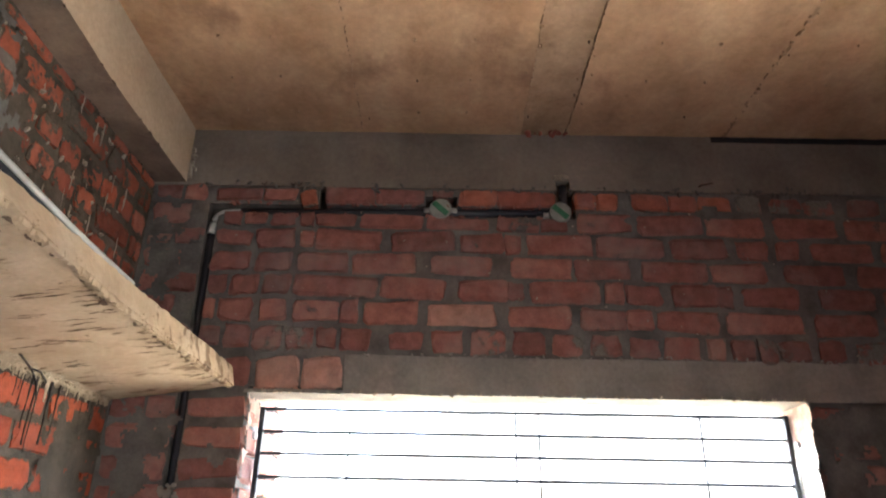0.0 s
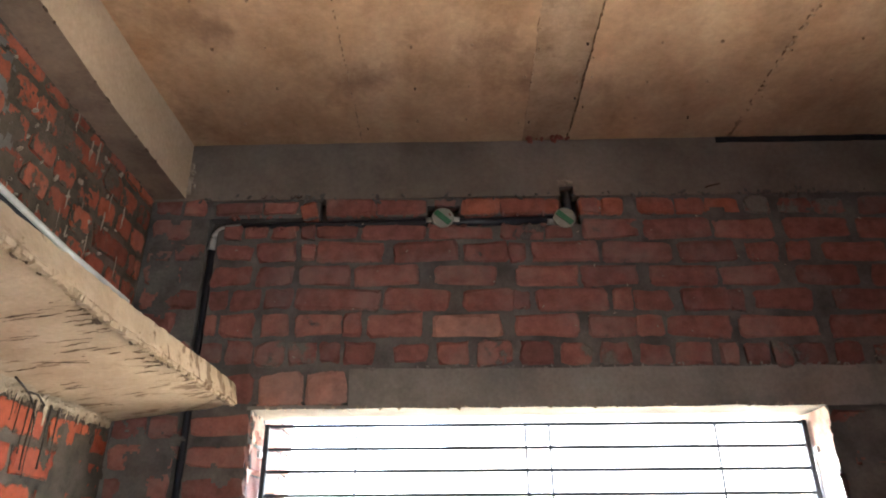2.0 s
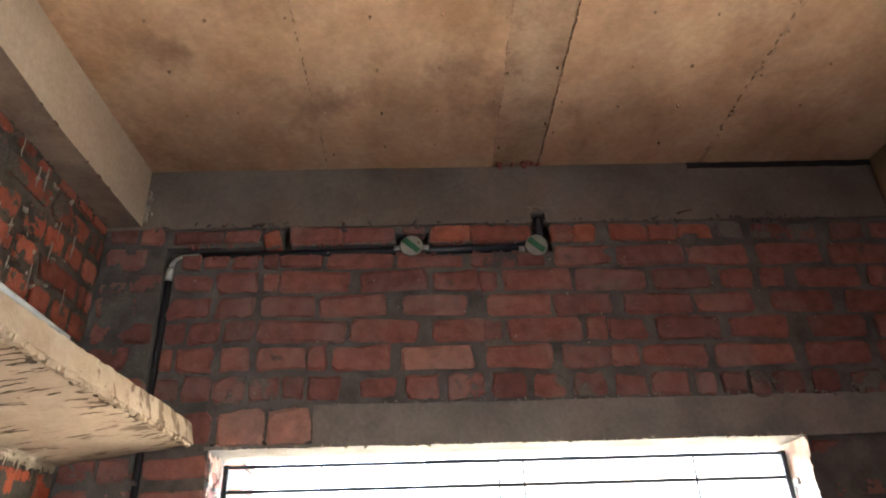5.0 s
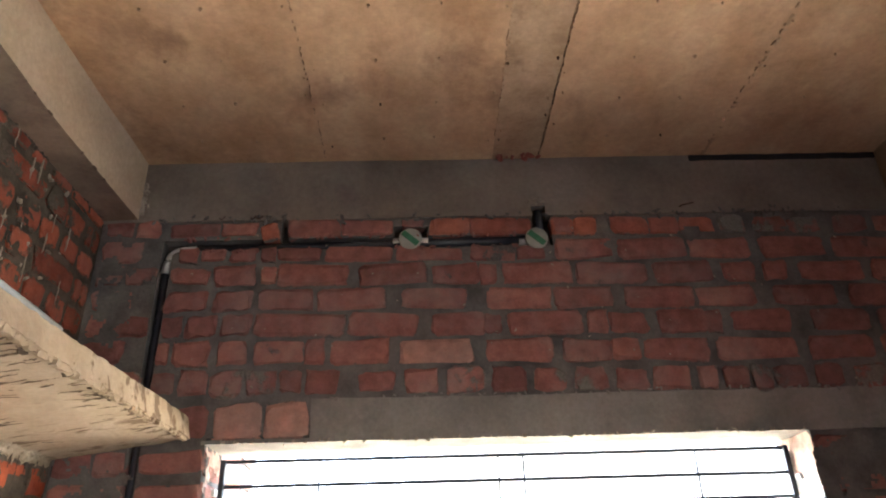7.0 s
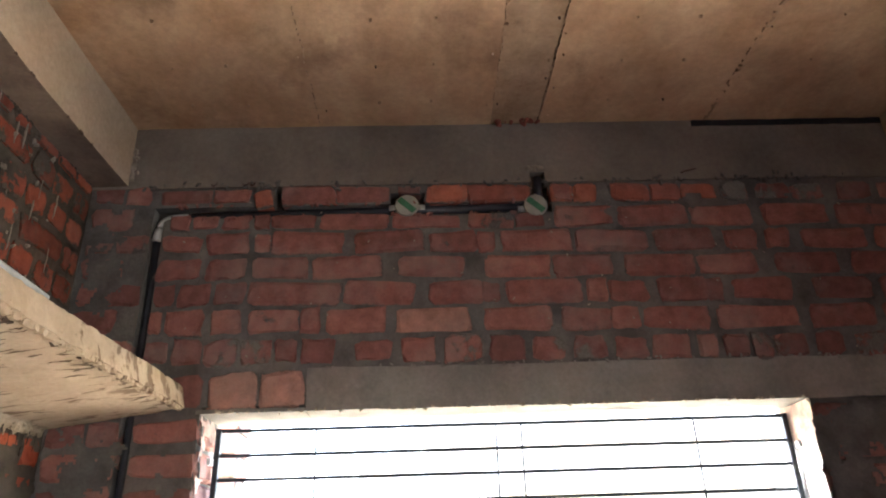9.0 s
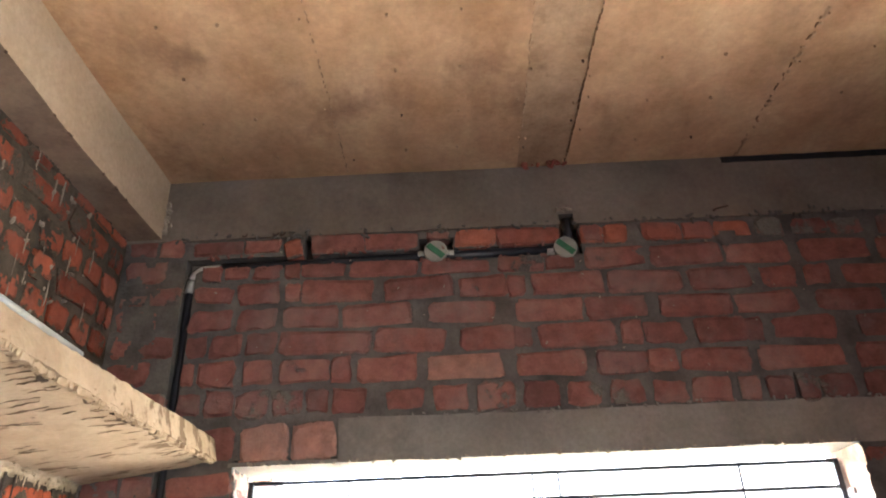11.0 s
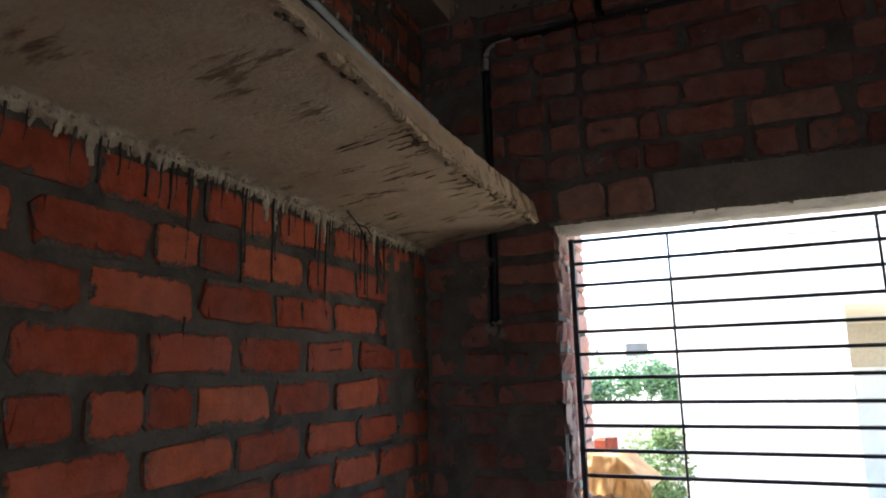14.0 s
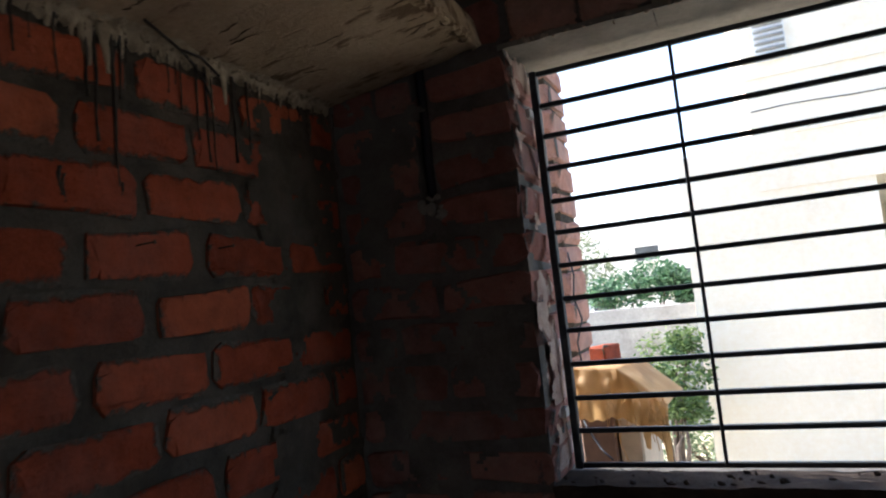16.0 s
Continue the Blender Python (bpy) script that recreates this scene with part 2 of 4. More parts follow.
def leaf_mat(name, dark, light):
    m, t, p = nodes_of(name)
    geo = t.nodes.new("ShaderNodeNewGeometry")
    col = ramp(t, geo.outputs["Random Per Island"], [(0.0, dark), (1.0, light)])
    t.links.new(col, p.inputs["Base Color"])
    p.inputs["Roughness"].default_value = 0.5
    tr = t.nodes.new("ShaderNodeBsdfTranslucent")
    t.links.new(col, tr.inputs["Color"])
    mx = t.nodes.new("ShaderNodeMixShader")
    mx.inputs[0].default_value = 0.4
    t.links.new(p.outputs[0], mx.inputs[1])
    t.links.new(tr.outputs[0], mx.inputs[2])
    t.links.new(mx.outputs[0], t.nodes["Material Output"].inputs[0])
    return m


TARP = tarp_mat()
LEAF = leaf_mat("bush_leaves", (0.045, 0.09, 0.03), (0.19, 0.26, 0.085))
LEAF_DARK = leaf_mat("tree_leaves", (0.04, 0.10, 0.055), (0.11, 0.22, 0.11))
LEAF_PALE = leaf_mat("sparse_leaves", (0.10, 0.14, 0.08), (0.22, 0.27, 0.16))


# ---- mesh helpers ----
def mesh_of(name, bm, *mats):
    me = bpy.data.meshes.new(name)
    bm.normal_update()
    bm.to_mesh(me)
    bm.free()
    for m in mats:
        me.materials.append(m)
    return me


def part(name, bm, material, parent=None, label=""):
    mats = material if isinstance(material, tuple) else (material,)
    ob = new(name, mesh_of(name, bm, *mats))
    ob.parent = parent
    return tagged(ob, label)


def box(bm, x0, x1, y0, y1, z0, z1, mat=0):
    v = [bm.verts.new(c) for c in ((x0, y0, z0), (x1, y0, z0), (x1, y1, z0), (x0, y1, z0), (x0, y0, z1), (x1, y0, z1), (x1, y1, z1), (x0, y1, z1))]
    for q in ((0, 3, 2, 1), (4, 5, 6, 7), (0, 1, 5, 4), (1, 2, 6, 5), (2, 3, 7, 6), (3, 0, 4, 7)):
        f = bm.faces.new([v[i] for i in q])
        f.material_index = mat
    return v


def bevelled(bm, width, segments=2):
    bmesh.ops.bevel(bm, geom=bm.edges[:], offset=width, segments=segments, affect="EDGES", profile=0.6)
    return bm


def boxes(*specs):
    bm = bmesh.new()
    for s in specs:
        box(bm, *s)
    return bm


def tube(bm, pts, r, sides=10, caps=True):
    rings = []
    pts = [Vector(p) for p in pts]
    for i, p in enumerate(pts):
        d = (pts[min(i + 1, len(pts) - 1)] - pts[max(i - 1, 0)]).normalized()
        a = d.orthogonal().normalized() if abs(d.z) > 0.95 else d.cross(Vector((0, 0, 1))).normalized()
        b = d.cross(a)
        rr = r[i] if isinstance(r, (list, tuple)) else r
        rings.append([bm.verts.new(p + rr * (math.cos(k * math.tau / sides) * a + math.sin(k * math.tau / sides) * b)) for k in range(sides)])
    for u, w in zip(rings, rings[1:]):
        for k in range(sides):
            bm.faces.new((u[k], u[(k + 1) % sides], w[(k + 1) % sides], w[k])).smooth = True
    if caps:
        bm.faces.new(rings[0][::-1])
        bm.faces.new(rings[-1])


def rough_box(x0, x1, y0, y1, z0, z1, step, amp, seed=0.0, freq=9.0):
    """A box whose faces are cut into cells and pushed about by noise."""
    bm = bmesh.new()
    box(bm, x0, x1, y0, y1, z0, z1)
    for axis, (a, b) in enumerate(((x0, x1), (y0, y1), (z0, z1))):
        n = int((b - a) / step)
        for i in range(1, n):
            co = [0, 0, 0]
            co[axis] = a + (b - a) * i / n
            no = [0, 0, 0]
            no[axis] = 1
            bmesh.ops.bisect_plane(bm, geom=bm.verts[:] + bm.edges[:] + bm.faces[:], plane_co=co, plane_no=no)
    off = Vector((seed, seed * 1.7, -seed))
    for v in bm.verts:
        v.co += amp * (noise.noise_vector(v.co * freq + off) + 0.5 * noise.noise_vector(v.co * freq * 3 + off))
    for f in bm.faces:
        f.smooth = True
    for e in bm.edges:
        e.smooth = e.calc_face_angle(0.0) < 0.75
    return bm


def crust(plane, at, u0, u1, v0, v1, step, cut, amp, seed, fade=0.1):
    """A ragged skin of mortar on a wall: plane 'x' (u is y) or 'y' (u is x), v is z; amp is its thickness."""
    bm = bmesh.new()
    nu, nv = int((u1 - u0) / step), int((v1 - v0) / step)
    verts = {}

    def vert(i, j):
        if (i, j) not in verts:
            u, v = u0 + i * step, v0 + j * step
            h = at + amp * (0.6 + 0.7 * noise.noise(Vector((u * 14 + seed, v * 14, seed))))
            verts[i, j] = bm.verts.new((h, u, v) if plane == "x" else (u, h, v))
        return verts[i, j]
    for i in range(nu):
        for j in range(nv):
            u, v = u0 + (i + 0.5) * step, v0 + (j + 0.5) * step
            edge = min(u - u0, u1 - u, v - v0, v1 - v) / fade
            k = noise.fractal(Vector((u * 7 + seed, v * 7, seed * 2)), 0.6, 2.0, 4) + min(edge, 1.0) * 0.8
            if k > cut:
                q = [vert(i, j), vert(i + 1, j), vert(i + 1, j + 1), vert(i, j + 1)]
                bm.faces.new(q).smooth = True
    return bm


def brick_mesh(seed, round_u, round_v, mat):
    """A worn unit brick: outer face at local y = -0.5, with knocked corners and a rounded rim."""
    rnd = random.Random(seed)
    bm = bmesh.new()

    def outline(inset, y, jit):
        out = []
        for sx, sz in ((-1, -1), (1, -1), (1, 1), (-1, 1)):
            a, b = round_u * rnd.uniform(0.5, 1.8), round_v * rnd.uniform(0.5, 1.8)
            p, q = (sx * (0.5 - inset * round_u - a), sz * (0.5 - inset * round_v)), (sx * (0.5 - inset * round_u), sz * (0.5 - inset * round_v - b))
            for x, z in ((p, q) if sx * sz < 0 else (q, p)):
                out.append((x + rnd.uniform(-jit, jit) * round_u, y, z + rnd.uniform(-jit, jit) * round_v))
        mids = []
        for k, c in enumerate(out):
            mids.append(c)
            n = out[(k + 1) % 8]
            if abs(n[0] - c[0]) > 0.4:
                mids.append(((n[0] + c[0]) / 2, y, (n[2] + c[2]) / 2 + rnd.uniform(-0.7, 0.7) * round_v * jit))
        return [bm.verts.new(c) for c in mids]
    back, rim, face = outline(0, 0.5, 0.2), outline(0, -0.42, 0.9), outline(0.9, -0.5, 0.9)
    n = min(len(back), len(rim), len(face))
    for a, b in ((back, rim), (rim, face)):
        for k in range(n):
            bm.faces.new((a[k], a[(k + 1) % n], b[(k + 1) % n], b[k]))
    bm.faces.new(face[::-1])
    bmesh.ops.recalc_face_normals(bm, faces=bm.faces[:])
    return mesh_of("brick", bm, mat)


def brick_set(mat, seed):
    return [brick_mesh(seed + k, 0.045, 0.13, mat) for k in range(7)], [brick_mesh(seed + 50 + k, 0.09, 0.13, mat) for k in range(4)]


lay = random.Random(7)


def lay_brick(sets, parent, axis, u0, u1, z0, z1, front, depth, tilt=1.0):
    """One brick in a wall. axis 'y': face towards -y, u is x. axis 'x': face towards +x, u is y."""
    long, short = sets
    me = lay.choice(long if u1 - u0 > 0.16 else short)
    ob = new("brick", me)
    proud = lay.uniform(-0.004, 0.003)
    u, z = (u0 + u1) / 2, (z0 + z1) / 2
    flip = lay.choice((-1, 1))
    size = Matrix.Diagonal((flip * (u1 - u0), depth, lay.choice((-1, 1)) * (z1 - z0), 1))
    wob = lay.gauss(0, 0.9) * tilt
    if axis == "y":
        m = pose(u, front + depth / 2 + proud, z, 0, wob, lay.gauss(0, 0.5))
    else:
        m = pose(front - depth / 2 - proud, u, z, 0, 0, 90) @ pose(0, 0, 0, 0, wob, lay.gauss(0, 0.5))
    ob.matrix_world = m @ size
    ob.parent = parent
    return ob


# ---- plan ----
W, WT = 2.08, 0.23            # inner face of the window wall, its thickness
L = -1.15                     # inner face of the left wall
E = 1.97                      # inner face of the right wall
S = -2.4                      # inner face of the rear wall
TOP = 3.187                   # ceiling
WX0, WX1, WZ0, WZ1 = -0.67, 1.297, 1.112, 2.105
CH = 2.825                    # height of the conduit chase

# ---- structure ----
ground = tagged(part("ground", boxes((-400, 400, -400, 400, -0.8, -0.45)), GROUND), "sunlit dry earth yard round the houses", "ground", kind="structure")
floor = tagged(part("floor", boxes((L - 0.23, E + 0.23, S - 0.23, W + WT, -0.44, 0.0)), FLOOR), "dusty unfinished cement floor", "floor", kind="structure")

# ceiling: slab with shutter seams, nail marks and one rough strip
bm = bmesh.new()
box(bm, L - 0.23, 0.318, S - 0.23, W + WT, TOP, TOP + 0.15, 0)
box(bm, 0.318, 0.508, S - 0.23, W + WT, TOP + 0.003, TOP + 0.15, 1)
box(bm, 0.508, E + 0.23, S - 0.23, W + WT, TOP, TOP + 0.15, 0)
rs = random.Random(3)


def seam(bm, p, q, width, depth, mat, gap=0.12, step=0.012):
    """A broken ridge of leaked cement along a shutter joint."""
    p, q = Vector(p), Vector(q)
    n = int((q - p).length / step)
    d = (q - p).normalized()
    s = Vector((-d.y, d.x, 0))
    prev = None
    for i in range(n + 1):
        c = p.lerp(q, i / n) + s * (0.006 * noise.noise(Vector((i * 0.13, p.x * 5, p.y))) + 0.002 * rs.uniform(-1, 1))
        w, h = width * rs.uniform(0.4, 1.3), depth * rs.uniform(0.3, 1.4)
        cur = [bm.verts.new(c + s * w), bm.verts.new(c - Vector((0, 0, h))), bm.verts.new(c - s * w)]
        if prev and rs.random() > gap:
            for a in (0, 1):
                bm.faces.new((prev[a], prev[a + 1], cur[a + 1], cur[a])).material_index = mat
        prev = cur


for y0, y1 in ((S, 1.105), (1.115, W)):
    seam(bm, (-0.325, y0, TOP), (-0.335, y1, TOP), 0.0025, 0.005, 3, 0.4)
    seam(bm, (0.318, y0, TOP + 0.001), (0.318, y1, TOP + 0.001), 0.002, 0.005, 3, 0.4)
    seam(bm, (0.508, y0, TOP + 0.001), (0.500, y1, TOP + 0.001), 0.0025, 0.006, 3, 0.35)
    seam(bm, (0.509, y0, TOP + 0.001), (0.501, y1, TOP + 0.001), 0.002, 0.006, 2, 0.6)
    seam(bm, (1.165, y0, TOP), (1.15, y1, TOP), 0.004, 0.005, 3, 0.5)
    seam(bm, (1.175, y0, TOP), (1.16, y1, TOP), 0.008, 0.005, 1, 0.55)
seam(bm, (-1.03, 1.102, TOP), (0.30, 1.108, TOP), 0.004, 0.010, 2, 0.06)
seam(bm, (0.36, 1.112, TOP), (1.75, 1.12, TOP), 0.007, 0.016, 2, 0.1)


def bump_nail(bm, x, y, r, h, mat):
    ring = [bm.verts.new((x + r * math.cos(k * math.tau / 7), y + r * math.sin(k * math.tau / 7), TOP + 0.004)) for k in range(7)]
    low = [bm.verts.new((x + 0.7 * r * math.cos(k * math.tau / 7), y + 0.7 * r * math.sin(k * math.tau / 7), TOP - h)) for k in range(7)]
    for k in range(7):
        bm.faces.new((ring[k], ring[(k + 1) % 7], low[(k + 1) % 7], low[k])).material_index = mat
    bm.faces.new(low).material_index = mat


for cx in (-0.77, -0.585, -0.104, 0.098, 0.735, 0.940, 1.40):
    for cy in (0.0, 0.22, 0.44, 0.66, 0.88, 1.28, 1.503, 1.72, 1.932):
        if rs.random() < 0.9:
            bump_nail(bm, cx + rs.uniform(-0.012, 0.012), cy + rs.uniform(-0.008, 0.008), rs.uniform(0.004, 0.0075), rs.uniform(0.005, 0.010), 3 if rs.random() < 0.75 else 2)
for cx in (-0.30, -0.345, 0.305, 0.33, 0.49, 0.52, 1.13, 1.18):
    for k in range(13):
        if rs.random() < 0.6:
            bump_nail(bm, cx + rs.uniform(-0.012, 0.012), 0.2 + 0.15 * k + rs.uniform(-0.05, 0.05), rs.uniform(0.003, 0.005), rs.uniform(0.003, 0.007), rs.choice((0, 1, 2, 3)))
for k in range(26):
    bump_nail(bm, -0.95 + 0.1 * k + rs.uniform(-0.04, 0.04), 1.125 + rs.uniform(-0.02, 0.03), rs.uniform(0.004, 0.008), rs.uniform(0.004, 0.009), 2)
ceiling = tagged(part("ceiling", bm, (CEILING, STRIP, NAIL, SEAM)), "tan shuttered concrete ceiling with seams and nail marks", "ceiling", kind="structure")

# beams
bm = rough_box(-1.18, -1.03, S, W - 0.002, 2.938, TOP - 0.002, 0.06, 0.0022, 2.0, 4.0)
seam_rng = random.Random(5)
for v in bm.verts:
    if v.co.x > -1.1:
        v.co.x += 0.022 * max(0.0, 1.4 - max(v.co.y, -0.4))      # it runs slightly askew
    if v.co.z < 2.96:
        v.co.z += 0.045 * max(0.0, 1.4 - max(v.co.y, -0.4))
# faces that point down take the darker brown concrete
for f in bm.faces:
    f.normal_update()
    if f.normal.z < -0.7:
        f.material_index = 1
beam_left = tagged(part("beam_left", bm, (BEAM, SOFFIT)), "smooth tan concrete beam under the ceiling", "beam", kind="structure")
bm = bmesh.new()
for k in range(90):
    y = -0.3 + 2.35 * k / 90
    if seam_rng.random() < 0.22:
        h, l = seam_rng.uniform(0.001, 0.004), seam_rng.uniform(0.006, 0.022)
        d = 0.022 * max(0.0, 1.4 - y)
        box(bm, -1.033 + d, -1.0285 + d, y, y + l, 2.9375 - h + 2 * d, 2.940 + 2 * d)
part("fin", bm, NAIL, beam_left)
def beam_with_notch():
    """The beam over the window wall, broken out where the conduit goes up."""
    bm = bmesh.new()
    top = TOP - 0.001
    for x0, x1, y0, z0, z1 in ((L - 0.05, 0.452, W, 2.926, top), (0.452, 0.508, W + 0.045, 2.926, top), (0.452, 0.508, W, 2.968, top), (0.508, E, W, 2.926, top)):
        piece = rough_box(x0, x1, y0, W + WT, z0, z1, 0.05, 0.003, 8.0, 5.0)
        me = bpy.data.meshes.new("piece")
        piece.to_mesh(me)
        piece.free()
        bm.from_mesh(me)
        bpy.data.meshes.remove(me)
    return bm


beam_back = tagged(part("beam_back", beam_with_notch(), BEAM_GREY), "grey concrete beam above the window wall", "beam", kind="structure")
# black strip laid on the joint in place of the shade inside it
part("gap_strip", rough_box(1.10, 1.848, W - 0.005, W + 0.02, TOP - 0.027, TOP - 0.002, 0.03, 0.003, 6.0, 14.0), MATT_BLACK, beam_back, "black strip standing for the dark open joint under the ceiling")
beam_right = tagged(part("beam_right", rough_box(1.85, E + 0.05, S, W - 0.002, 2.932, TOP - 0.002, 0.08, 0.002, 4.0, 5.0), BEAM), "tan concrete beam along the dark side wall", "beam", kind="structure")

# window wall: backing behind the bricks, then a mortar bed that leaves the chase open
wall_north = new("wall_north", mesh_of("wall_north", boxes(
    (L - 0.23, WX0 - 0.012, W + 0.055, W + WT - 0.004, 0, 2.926), (WX1 + 0.012, E + 0.23, W + 0.055, W + WT - 0.004, 0, 2.926),
    (WX0 - 0.012, WX1 + 0.012, W + 0.055, W + WT - 0.004, WZ1 + 0.004, 2.926), (WX0 - 0.012, WX1 + 0.012, W + 0.055, W + WT - 0.004, 0, WZ0 - 0.02)), MORTAR_DARK))
tagged(wall_north, "raw red brick wall with grey mortar joints", "wall", kind="structure")
VX0, VX1 = -0.922, -0.882     # the upright chase
bed = bmesh.new()
for s in ((L - 0.02, VX0, 1.0, CH - 0.022), (VX1, WX0 - 0.006, 1.0, CH - 0.022), (WX0 - 0.006, WX1 + 0.006, WZ1 + 0.02, CH - 0.022), (WX1 + 0.006, E, 1.0, CH - 0.022),
          (L - 0.02, VX0, CH - 0.022, 2.926), (VX0, -0.492, CH + 0.024, 2.926), (-0.462, -0.068, CH + 0.024, 2.926), (-0.068, 0.058, 2.893, 2.926), (0.058, 0.44, CH + 0.024, 2.926), (0.525, E, CH - 0.022, 2.926), (L - 0.02, E, 0.0, 0.999)):
    box(bed, s[0], s[1], W + 0.006, W + 0.056, s[2], s[3])
box(bed, VX0, VX1, W + 0.006, W + 0.056, 1.0, 1.77)
box(bed, WX0 - 0.006, WX1 + 0.006, W + 0.006, W + 0.056, 1.0, WZ0 - 0.03)
part("mortar_bed", bed, MORTAR_DARK, wall_north)
part("soffit_mortar", rough_box(WX0 - 0.02, -0.342, W + 0.003, W + WT, WZ1, 2.117, 0.03, 0.003, 5.0, 12.0), LINTEL, wall_north)
lintel = part("lintel", rough_box(-0.34, 1.70, W + 0.001, W + WT, WZ1, 2.243, 0.04, 0.004, 3.0, 8.0), LINTEL, wall_north, "grey cast concrete lintel over the window")
bm = rough_box(WX0 - 0.005, WX1 + 0.005, W - 0.004, W + WT + 0.01, WZ0 - 0.035, WZ0, 0.02, 0.0045, 6.0, 22.0)
for v in bm.verts:
    v.co.z -= 0.35 * max(0.0, v.co.y - W - 0.12)      # worn down towards the outside
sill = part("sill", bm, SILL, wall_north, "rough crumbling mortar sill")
part("plaster_shade_patch", crust("y", W - 0.002, 1.30, 1.80, 1.3, 2.112, 0.007, 0.28, -0.005, 3.3, 0.05), MORTAR_DARK, wall_north)
part("plaster_shade_patch", crust("y", W - 0.002, L, -0.93, 2.3, 2.93, 0.008, 0.75, -0.005, 9.3), MORTAR_DARK, wall_north)
part("plaster_shade_patch", crust("y", W - 0.002, L + 0.01, WX0 - 0.02, 1.0, 2.1, 0.008, 0.80, -0.004, 8.8, 0.05), MORTAR_DARK, wall_north)
part("jamb_plaster", crust("x", WX1 - 0.004, W - 0.008, W + WT - 0.01, 1.12, 1.965, 0.006, -0.25, -0.010, 5.5, 0.02), PALE_CEMENT, wall_north)
part("jamb_plaster", crust("x", WX1 - 0.003, W - 0.008, W + WT - 0.01, 1.92, 2.104, 0.006, -0.25, -0.009, 2.2, 0.02), PINK_CEMENT, wall_north, "pinkish crumbling mortar at the head of the jamb")
part("jamb_plaster", crust("x", WX0 + 0.001, W - 0.004, W + WT - 0.01, 1.12, 2.10, 0.006, 0.82, 0.005, 7.4, 0.03), PINK_CEMENT, wall_north)
part("jamb_plaster", crust("y", W - 0.004, WX1 - 0.012, WX1 + 0.05, 1.12, 2.10, 0.006, 0.30, -0.006, 6.1, 0.03), MORTAR_DARK, wall_north)

for x0, x1, z0, z1, k in ((0.67, 0.765, 2.77, 2.87, 0.72), (0.98, 1.08, 2.80, 2.865, 0.8), (1.24, 1.43, 2.832, 2.862, 0.45)):
    part("plaster_shade_patch", crust("y", W - 0.003, x0, x1, z0, z1, 0.004, k, -0.005, 40 * x0, 0.03), MORTAR_DARK, wall_north)

# left wall
wall_west = tagged(part("wall_west", boxes((L - 0.23, L - 0.009, S - 0.23, W + 0.05, 0, TOP - 0.004)), MORTAR), "raw red brick wall splashed with cement", "wall", kind="structure")
# plaster smear by the corner, spread further so its dark mortar adds shade
part("plaster_shade_patch", crust("x", L - 0.002, 1.70, 2.08, 1.15, 2.09, 0.007, 0.66, 0.005, 1.3, 0.10), MORTAR, wall_west)
part("plaster_shade_patch", crust("x", L - 0.003, 0.2, 1.75, 2.2, 2.94, 0.009, 0.98, 0.006, 7.9, 0.1), MORTAR, wall_west)
part("plaster_shade_patch", crust("x", L - 0.003, 0.84, 1.26, 2.52, 2.94, 0.008, 0.40, 0.007, 4.4, 0.14), MORTAR_DARK, wall_west)

# almost closed dark mortar skin standing for the shaded wall foot above the loft
part("plaster_shade_patch", crust("x", L - 0.003, 0.0, 2.05, 2.12, 2.36, 0.008, 0.12, 0.010, 2.7, 0.1), MORTAR, wall_west)

# rear and right walls close the room; daylight enters by a door opening
wall_south = tagged(part("wall_south", boxes((L - 0.23, E + 0.23, S - 0.23, S, 0, TOP)), PLASTER), "dull raw brick rear wall", "wall", kind="structure")
wall_east = tagged(part("wall_east", boxes((E, E + 0.23, S, -1.75, 0, TOP), (E, E + 0.23, -0.75, W + 0.05, 0, TOP), (E, E + 0.23, -1.75, -0.75, 2.05, TOP)), PLASTER), "dull raw brick side wall with a door opening", "wall", kind="structure")


cr = random.Random(41)


def crumbs(spots, lo, hi):
    bm = bmesh.new()
    for p in spots:
        q = bmesh.ops.create_icosphere(bm, subdivisions=1, radius=cr.uniform(lo, hi), matrix=Matrix.Translation(p) @ pose(0, 0, 0, cr.uniform(0, 180), cr.uniform(0, 180), 0) @ Matrix.Diagonal((1.5, 0.7, 0.8, 1)))
        for v in q["verts"]:
            v.co += 0.4 * lo * noise.noise_vector(v.co * 150)
    return bm


part("crumbs", crumbs([(cr.uniform(-1.0, 1.65), W - 0.001, 2.927 + cr.gauss(0, 0.010)) for k in range(130)], 0.003, 0.010), MORTAR_DARK, wall_north)
part("crumbs", crumbs([(cr.uniform(-0.3, 1.65), W + 0.001, 2.246 + cr.gauss(0, 0.004)) for k in range(55)], 0.003, 0.007), LINTEL, wall_north)
part("crumbs", crumbs([(-1.022 + cr.gauss(0, 0.006), W - 0.002, cr.uniform(2.95, 3.12)) for k in range(26)], 0.005, 0.012), SPLASH, wall_north)
part("crumbs", crumbs([(cr.uniform(-0.66, 1.29), W - 0.002, WZ1 + 0.002 + cr.gauss(0, 0.003)) for k in range(110)], 0.002, 0.007), SPLASH, wall_north)
part("crumbs", crumbs([(cr.uniform(-0.8, 1.6), W - 0.003, cr.uniform(2.27, 2.9)) for k in range(45)], 0.002, 0.005), SPLASH, wall_north)
part("brick_chips", crumbs([(cr.uniform(-0.85, 0.42), W + 0.002, CH + cr.choice((-0.023, 0.026)) + cr.gauss(0, 0.002)) for k in range(70)], 0.004, 0.011), BRICK_BACK, wall_north)
part("brick_chips", crumbs([(cr.uniform(0.34, 0.52), W - 0.012 - abs(cr.gauss(0, 0.012)), TOP - abs(cr.gauss(0, 0.010))) for k in range(18)], 0.004, 0.012), BRICK_ORANGE, wall_north)
